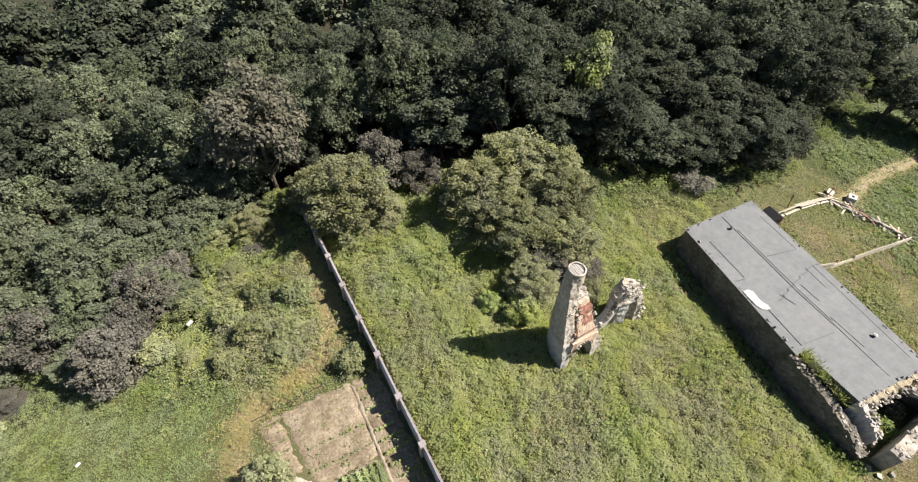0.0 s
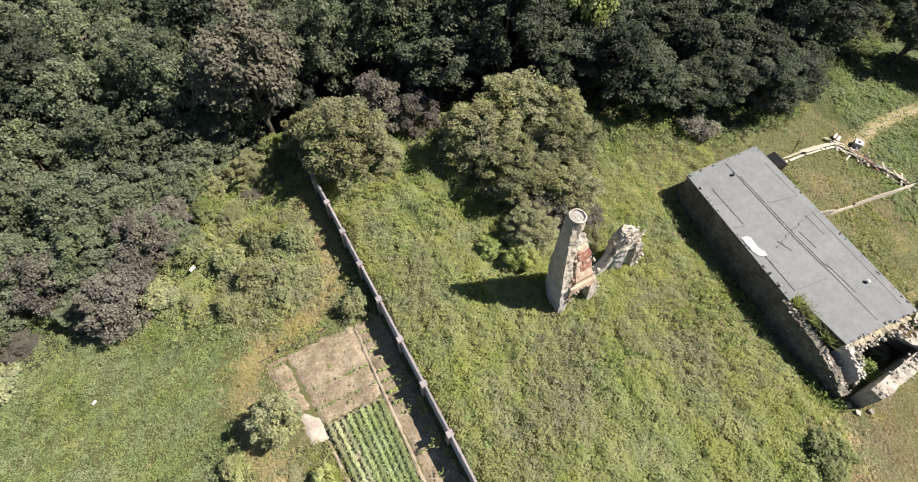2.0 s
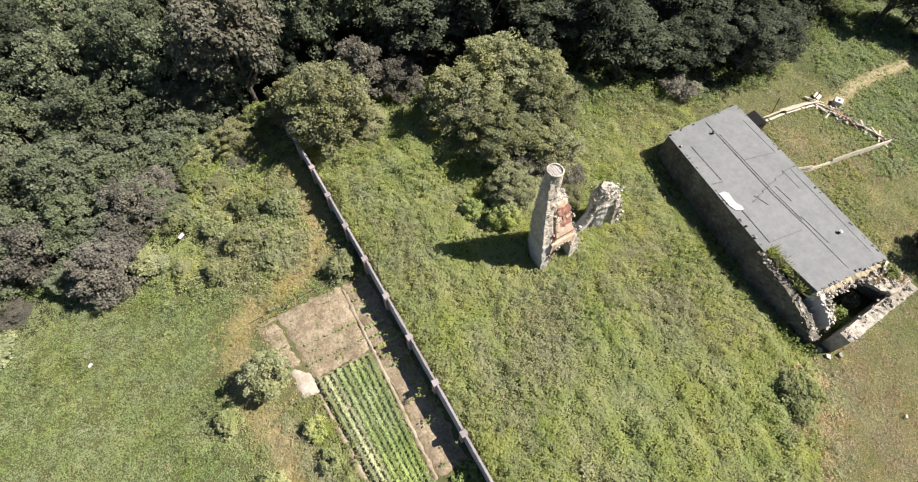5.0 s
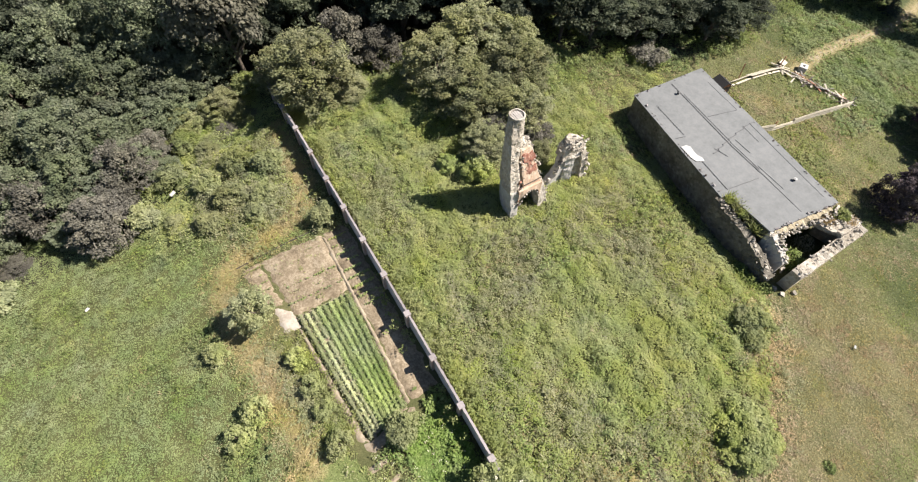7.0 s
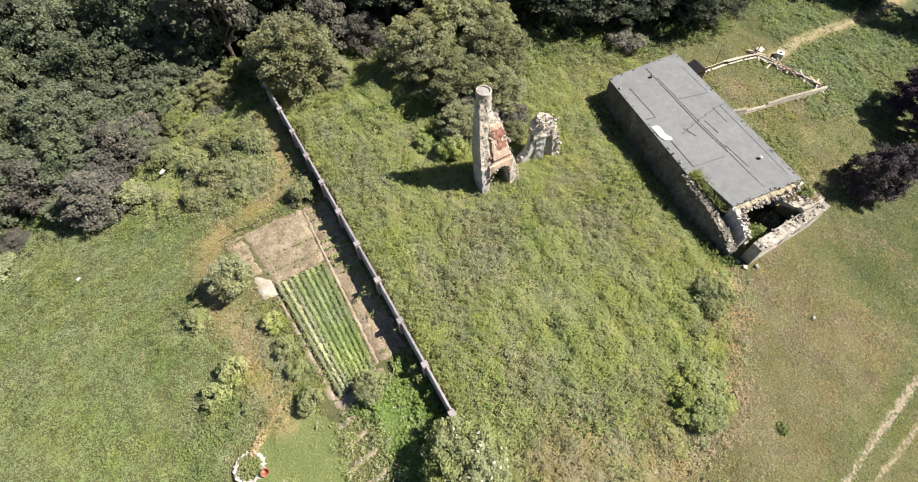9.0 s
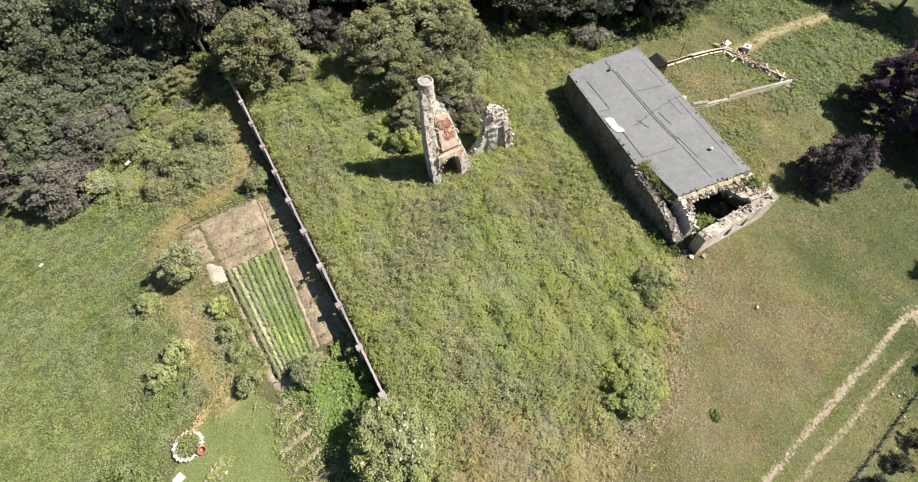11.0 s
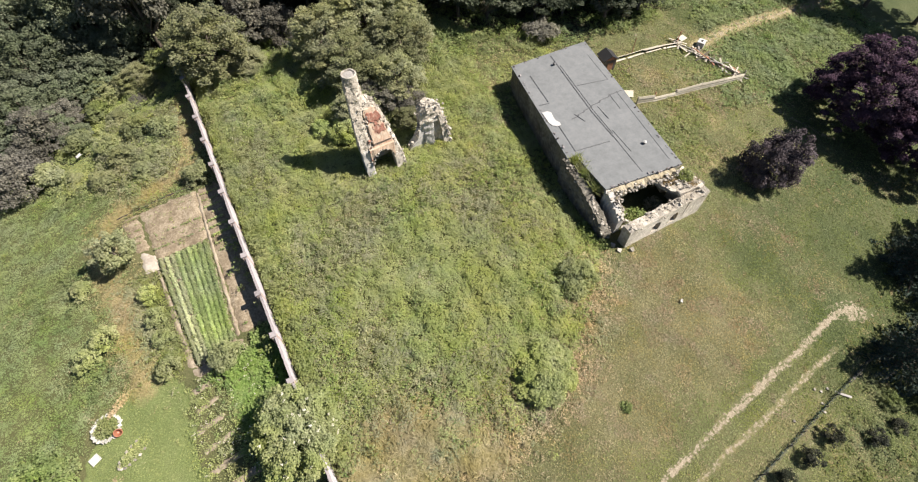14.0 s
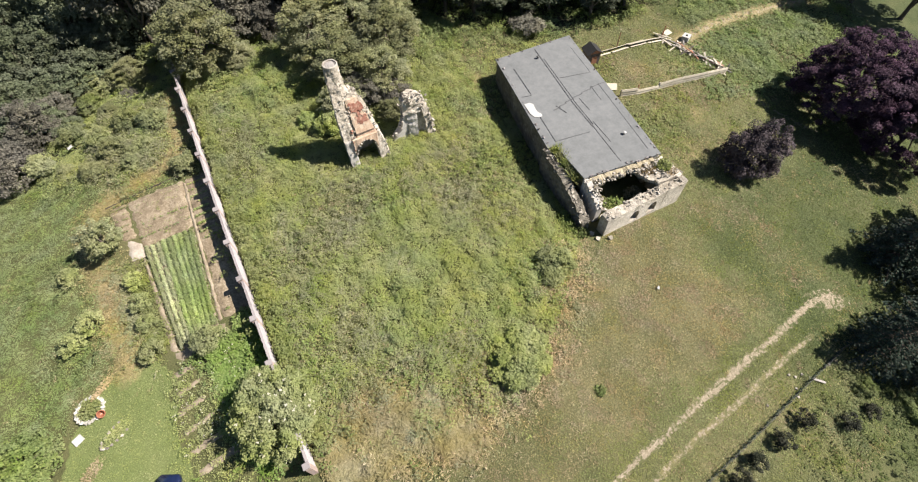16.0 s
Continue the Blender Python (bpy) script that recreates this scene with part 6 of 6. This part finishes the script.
def flower_ring():
    x, y = -9.75, -0.6
    z = float(height(x, y))
    ring = tagged(empty("flower_ring", x, y), "round flower bed ringed with white painted stones", "flower bed")
    rng = random.Random(9)
    for i in range(22):
        a = 2 * math.pi * i / 22
        s = new("stone", WHITE_STONES[i % 3])
        s.parent = ring
        s.matrix_basis = pose(1.02 * math.cos(a), 1.02 * math.sin(a), 0.08, rng.uniform(-15, 15), rng.uniform(-15, 15), rng.uniform(0, 360)) @ Matrix.Diagonal((0.40, 0.33, 0.2, 1))
    r = np.random.RandomState(10)
    n = 420
    q, w = np.sqrt(r.uniform(0, 1, n)) * 0.8, r.uniform(0, 6.283, n)
    part("planting", leaves("planting", np.stack([1.15 * q * np.cos(w), 1.15 * q * np.sin(w), 0.1 + 0.35 * r.uniform(0, 1, n)], 1), 0.16, r, 0.7), LEAF_WEED, ring)
    tagged(ring.children[-1], kind="stuff")
    # clay pot lying against it
    bm = bmesh.new()
    prof = ((0.0, 0.0), (0.19, 0.0), (0.27, 0.42), (0.31, 0.42), (0.31, 0.5), (0.26, 0.5), (0.24, 0.42), (0.16, 0.06), (0.0, 0.06))
    seg, loops = 18, []
    for rr, zz in prof:
        loops.append([bm.verts.new((rr * math.cos(2 * math.pi * i / seg), rr * math.sin(2 * math.pi * i / seg), zz)) for i in range(seg)])
    for a, b in zip(loops, loops[1:]):
        for i in range(seg):
            bm.faces.new((a[i], a[(i + 1) % seg], b[(i + 1) % seg], b[i]))
    bmesh.ops.remove_doubles(bm, verts=bm.verts[:], dist=1e-4)
    pot = tagged(link("clay_pot", bm, TERRACOTTA), "terracotta flower pot tilted beside the ring", "pot")
    pot.matrix_basis = pose(-8.85, -1.35, float(height(-8.85, -1.35)) + 0.12, 38, 0, 15) @ Matrix.Diagonal((1.0, 1.0, 1.0, 1))
    slab = block((0.72, 0.66, 0.07), Matrix(), 0.01)
    tagged(link("white_slab", slab, WHITEWASH), "white square slab lying on the lawn", "slab").matrix_basis = pose(-11.0, -2.45, float(height(-11.0, -2.45)) + 0.09, 3, 0, 28)
    for cx, cy, a, b, turn, n in ((-8.0, -3.4, 1.5, 0.55, 30, 20), (-8.2, 0.9, 1.6, 0.35, 38, 0), (-10.3, -5.4, 1.6, 0.5, 40, 0)):
        isle = tagged(empty("flower_island", cx, cy, None, turn), "small oval flower bed with low plants and stones", "flower bed", group="flower islands")
        n2 = 380
        q, w = np.sqrt(r.uniform(0, 1, n2)), r.uniform(0, 6.283, n2)
        tagged(part("planting", leaves("planting", np.stack([a * q * np.cos(w), b * q * np.sin(w), 0.03 + 0.22 * r.uniform(0, 1, n2)], 1), 0.16, r, 0.7), LEAF_STRAW if n == 0 else LEAF_WEED, isle), kind="stuff")
        for i in range(n):
            w = 2 * math.pi * i / n
            s = new("stone", STONES[i % 3])
            s.parent = isle
            s.matrix_basis = pose(a * math.cos(w), b * math.sin(w), 0.05, 0, 0, rng.uniform(0, 360)) @ Matrix.Diagonal((0.25, 0.2, 0.16, 1))


WHITE_STONES = [stone_mesh("stone", 240 + i, LIME_STONE) for i in range(3)]
flower_ring()


def parked_car():
    paint, nt, b = material("blue_paint", 0.25, 0.3)
    b.inputs["Base Color"].default_value = (0.012, 0.02, 0.06, 1)
    b.inputs["Coat Weight"].default_value = 0.6
    glass, _, g = material("car_glass", 0.08)
    g.inputs["Base Color"].default_value = (0.015, 0.018, 0.02, 1)
    g.inputs["Specular IOR Level"].default_value = 0.6
    car = tagged(empty("parked_car", -5.75, -10.45, None, 62), "dark blue parked car on the grass", "car")
    def hull(levels):
        bm, loops = bmesh.new(), []
        for z, x0, x1, w in levels:
            ring = [(x0, -w * 0.75), (x0 + 0.35, -w), (x1 - 0.35, -w), (x1, -w * 0.75), (x1, w * 0.75), (x1 - 0.35, w), (x0 + 0.35, w), (x0, w * 0.75)]
            loops.append([bm.verts.new((x, y, z)) for x, y in ring])
        for a, c in zip(loops, loops[1:]):
            for i in range(8):
                bm.faces.new((a[i], a[(i + 1) % 8], c[(i + 1) % 8], c[i]))
        bm.faces.new(loops[0][::-1])
        bm.faces.new(loops[-1])
        bmesh.ops.bevel(bm, geom=bm.edges[:], offset=0.05, segments=2, affect="EDGES")
        for f in bm.faces:
            f.smooth = True
        return bm
    body = part("body", hull([(0.22, -1.95, 1.95, 0.82), (0.55, -2.05, 2.05, 0.88), (0.88, -2.0, 1.95, 0.86)]), paint, car)
    part("cabin", hull([(0.86, -1.45, 1.35, 0.80), (1.32, -0.95, 0.75, 0.66)]), glass, car, "dark glazed cabin")
    part("roof", hull([(1.32, -0.98, 0.78, 0.67), (1.44, -0.8, 0.6, 0.58)]), paint, car)
    for x, y in ((-1.25, -0.8), (-1.25, 0.8), (1.25, -0.8), (1.25, 0.8)):
        bm = bmesh.new()
        bmesh.ops.create_cone(bm, segments=20, radius1=0.31, radius2=0.31, depth=0.2, cap_ends=True, matrix=pose(x, y, 0.31, 90))
        w = part("wheel", bm, METAL_DARK, car)
        bm = bmesh.new()
        bmesh.ops.create_cone(bm, segments=14, radius1=0.18, radius2=0.16, depth=0.22, cap_ends=True, matrix=pose(x, y, 0.31, 90))
        part("rim", bm, WOOD_GREY, w)


parked_car()


# ---- pen beside the building ----
def plank(parent, a, b, wide, thick, mat, name="plank", tilt=0.0):
    a, b = Vector(a), Vector(b)
    d = b - a
    m = Matrix.Translation((a + b) / 2) @ d.to_track_quat("X", "Z").to_matrix().to_4x4() @ pose(0, 0, 0, tilt)
    return part(name, block((d.length, thick, wide), m, 0.008), mat, parent)


def at(x, y, up=0.0):
    return (x, y, float(height(x, y)) + up)


def pen():
    f = tagged(new("board_fence"), "pale three-board fence of an animal pen", "fence")
    spots = [(50.2, 7.1), (52.2, 6.5), (55.2, 6.0), (58.7, 5.5), (62.1, 5.0), (65.2, 4.6)]
    rng = random.Random(76)
    for i, (a, b) in enumerate(zip(spots, spots[1:])):
        for z in (0.2, 0.5, 0.8):
            if i == 1 and z > 0.7:
                continue
            plank(f, at(*a, z + rng.uniform(-0.04, 0.04)), at(*b, z + rng.uniform(-0.05, 0.05)), 0.29, 0.045, WOOD_PALE, "board", rng.uniform(-18, -8))
    for i, p in enumerate(spots):
        plank(f, at(p[0], p[1] + 0.08, -0.3), at(p[0] + 0.12 * math.sin(i * 3), p[1] + 0.08, 1.35 if i in (1, 5) else 0.95), 0.12, 0.11, WOOD_RED if i == 1 else WOOD_GREY, "post")
    g = tagged(new("panel_fence"), "row of leaning whitish boards and panels", "fence")
    line = [(52.4, 14.6), (54.2, 14.4), (57.0, 14.2), (59.6, 13.8), (62.8, 13.3)]
    for i, (a, b) in enumerate(zip(line, line[1:])):
        plank(g, at(*a, 0.2), at(*b, 0.22), (0.5, 0.6, 1.15, 0.95)[i], 0.05, WOOD_PALE, "board", (40, 45, 62, 58)[i])
        plank(g, at(a[0] + 0.2, a[1] - 0.5, 0.12), at(b[0] - 0.1, b[1] - 0.45, 0.14), 0.3, 0.04, WOOD_PALE, "board", 80)
    for p, l in (((55.6, 14.5), (56.2, 15.0)), ((62.5, 13.6), (62.6, 13.6))):
        plank(g, at(*p, -0.2), at(*l, 1.6), 0.12, 0.11, WOOD_RED, "post")
    pile = tagged(new("plank_pile"), "heap of broken pale planks along the pen", "wood pile")
    rng = random.Random(77)
    for i in range(44):
        s = i / 43
        x, y = 62.4 + 3.0 * s + rng.gauss(0, 0.3), 13.2 - 8.2 * s + rng.gauss(0, 0.4)
        l, w = rng.uniform(1.0, 3.2), rng.gauss(-70, 24) if i % 4 else rng.uniform(-20, 60)
        dx, dy = l / 2 * math.cos(radians(w)), l / 2 * math.sin(radians(w))
        plank(pile, at(x - dx, y - dy, 0.08 + rng.uniform(0, 0.3)), at(x + dx, y + dy, 0.08 + rng.uniform(0, 0.5)), rng.uniform(0.14, 0.24), 0.04, rng.choice((WOOD_PALE, WOOD_PALE, WOOD_GREY, WOOD_PALE, WOOD_GREY, WOOD_RED, WOOD_DARK)), "plank", 75)
    # white box with an open mouth
    bx = tagged(empty("white_box", 65.2, 11.9, None, 25), "white open box lying among the planks", "box")
    for m, s in ((pose(0, 0, 0.05), (1.0, 0.9, 0.08)), (pose(-0.48, 0, 0.35), (0.06, 0.9, 0.55)), (pose(0.48, 0, 0.35), (0.06, 0.9, 0.55)), (pose(0, 0.43, 0.35), (0.9, 0.06, 0.55)), (pose(0, -0.43, 0.35), (0.9, 0.06, 0.55))):
        part("side", block(s, m, 0.01), WHITEWASH, bx)
    for m, s in ((pose(0, 0.3, 0.65), (1.06, 0.34, 0.05)), (pose(0, -0.3, 0.65), (1.06, 0.34, 0.05)), (pose(-0.36, 0, 0.655), (0.34, 0.25, 0.05)), (pose(0.36, 0, 0.655), (0.34, 0.25, 0.05))):
        part("top_board", block(s, m, 0.01), WHITEWASH, bx)
    s = tagged(link("white_sheet", block((1.3, 0.8, 0.04), Matrix(), 0.01), WOOD_PALE), "whitish sheet leaning beside the building", "panel")
    s.matrix_basis = pose(*at(50.0, 8.6, 0.38), 35, 5, -25)
    s = tagged(link("white_sheet", block((1.5, 0.8, 0.04), Matrix(), 0.01), WOOD_PALE), "crumpled white sheet on the plank heap", "panel")
    s.matrix_basis = pose(*at(63.6, 13.8, 0.4), 12, 8, 15)


pen()


def kennel():
    k = tagged(empty("wooden_hut", 50.9, 14.0, None, -12), "small dark wooden hut beside the building", "hut")
    part("body", block((1.7, 1.5, 1.5), pose(0, 0, 0.7), 0.02), WOOD_DARK, k)
    for s in (-1, 1):
        part("roof_panel", block((1.25, 1.9, 0.06), pose(0.5 * s, 0, 1.78, 0, 32 * s), 0.01), TAR_BLACK, k)
    bm = bmesh.new()
    v = [bm.verts.new(c) for c in ((-0.85, -0.74, 1.44), (0.85, -0.74, 1.44), (0, -0.74, 2.0), (-0.85, 0.74, 1.44), (0.85, 0.74, 1.44), (0, 0.74, 2.0))]
    for q in ((0, 1, 2), (5, 4, 3), (0, 3, 4, 1), (1, 4, 5, 2), (2, 5, 3, 0)):
        bm.faces.new([v[i] for i in q])
    part("gable", bm, WOOD_RED, k)
    part("door", block((0.7, 0.05, 1.0), pose(0.1, -0.77, 0.55), 0.01), WOOD_RED, k)


kennel()


bag = tagged(link("white_bag", stone_mesh("white_bag", 260, WHITEWASH)), "crumpled white plastic bag in the tall weeds", "bag")
bag.matrix_basis = pose(*at(-8.9, 32.1, 0.75), 8, -6, 30) @ Matrix.Diagonal((0.7, 0.5, 0.26, 1))
for bx, by, size in ((-18.9, 23.9, 0.42), (36.8, -14.5, 0.36), (-10.0, 33.6, 0.3)):
    scrap = tagged(link("white_scrap", stone_mesh("white_scrap", int(bx * 10) % 90, WHITEWASH)), "small white scrap lying in the grass", "litter", group="white scraps")
    scrap.matrix_basis = pose(*at(bx, by, 0.22), 5, -4, 35) @ Matrix.Diagonal((size, 0.7 * size, 0.3 * size, 1))


# ---- fence and stones along the lane ----
def lane_fence():
    f = tagged(new("wire_fence"), "sagging wire fence on short dark posts along the lane", "fence")
    n = 15
    ps = [(24.0 + 25.0 * i / (n - 1), -28.9 + 2.5 * i / (n - 1)) for i in range(n)]
    for i, p in enumerate(ps):
        plank(f, at(*p, -0.3), at(p[0] + 0.08 * math.sin(i * 5), p[1], 0.75), 0.06, 0.06, WOOD_DARK, "post")
    for z in (0.35, 0.85):
        for a, b in zip(ps, ps[1:]):
            v, q = tube([at(*a, z), at((a[0] + b[0]) / 2, (a[1] + b[1]) / 2, z - 0.06), at(*b, z)], [0.012] * 3, 4)
            part("wire", fast_mesh("wire", v, q), METAL_DARK, f)
    rng = np.random.RandomState(88)
    s = rng.uniform(0, 1, 1600)
    x, y = 24.0 + 25.0 * s, -28.9 + 2.5 * s + rng.normal(0, 0.06, 1600)
    me = leaves("fence_weeds", np.stack([x, y, height(x, y) + rng.uniform(0, 0.22, 1600)], 1), 0.13, rng, 0.4)
    tagged(link("fence_weeds", me, LEAF_FIR), "thin dark strip of small leaves under the fence", "weeds", kind="stuff")
    for i, (x, y) in enumerate(((42.3, -25.7), (42.7, -26.1), (43.4, -26.2), (42.0, -26.8), (41.6, -27.4), (38.5, -26.6), (46.5, -26.8))):
        st = tagged(new("field_stone", STONES[i % 3]), "pale field stone beside the fence", "stone", group="field stones")
        st.matrix_basis = pose(*at(x, y, 0.08), 10, 5, 40 * i) @ Matrix.Diagonal((0.24, 0.2, 0.14, 1))
    log = tagged(link("pale_plank", block((1.3, 0.2, 0.06), Matrix(), 0.01), WOOD_GREY), "pale plank lying in the grass by the fence", "plank")
    log.matrix_basis = pose(*at(44.3, -27.2, 0.1), 0, 0, -50)


lane_fence()


# ---- growth in and on the ruin ----
def tuft(name, label, x, y, z, r, tall, mat, seed, n=260, slender=True, category="grass"):
    rng = np.random.RandomState(seed)
    q, w = r * np.sqrt(rng.uniform(0, 1, n)), rng.uniform(0, 6.283, n)
    pts = np.stack([x + q * np.cos(w), y + q * np.sin(w), np.full(n, z)], 1)
    me = blades(name, pts, tall * rng.uniform(0.5, 1.2, n), 0.09, rng, 0.45) if slender else leaves(name, pts + np.stack([0 * q, 0 * q, tall * rng.uniform(0, 1, n) * (1 - 0.6 * q / r)], 1), 0.24, rng, 0.55)
    return tagged(link(name, me, mat), label, category, kind="stuff")


tuft("meadow_tuft", "dark green weed tuft alone on the mown meadow", 26.6, -19.2, float(height(26.6, -19.2)), 0.5, 0.4, LEAF_NETTLE, 440, 120, False, "weeds")
tuft("ledge_straw", "dry grass on the ruin's sandy ledge", 42.4, -5.0, 3.5, 0.8, 0.35, LEAF_STRAW, 402, 260)
tuft("ledge_straw", "dry grass on the ruin's sandy ledge", 44.3, -6.2, 3.5, 0.7, 0.3, LEAF_STRAW, 403, 160)
tuft("roof_grass", "bright green grass tuft on the ruin's corner", 44.0, -5.4, 3.5, 0.85, 0.9, LEAF_YELLOW, 401, 700, False)
for i, (x, y) in enumerate(((36.0, 1.1), (36.1, 0.3), (36.0, -0.6), (36.0, -1.5), (35.9, -2.4))):
    tuft("ledge_grass", "dry green grass growing on the broken wall", x, y, 3.75 - 0.12 * i, 0.42, 0.75, LEAF_OLIVE if i % 2 else LEAF_WEED, 410 + i, 190)
tuft("ruin_shrub", "green shrub growing inside the roofless end", 38.6, -5.9, 0.6, 1.3, 1.5, LEAF_NETTLE, 420, 620, False, "bush")
tuft("ruin_shrub", "grey-green shrub inside the roofless end", 41.2, -5.4, 0.5, 0.9, 1.9, LEAF_GREY, 421, 300, False, "bush")
for i, (x, y) in enumerate(((33.6, -4.2), (33.4, -5.4), (34.0, -6.6), (38.0, 2.0))):
    if i < 3:
        tuft("corner_nettles", "green nettles at the foot of the broken wall", x, y, float(height(x, y)), 0.8, 0.9, LEAF_NETTLE, 430 + i, 320, False, "weeds")
for i, (x, y) in enumerate(((36.2, -8.4), (35.0, -7.9), (35.9, -7.2), (34.9, -7.1), (47.5, 4.0))):
    st = tagged(new("fallen_stone", STONES[i % 6]), "fallen rubble stone at the foot of the ruin", "stone", group="fallen stones")
    st.matrix_basis = pose(*at(x, y, 0.1), 10, 5, 40 * i) @ Matrix.Diagonal((0.5, 0.42, 0.34, 1))
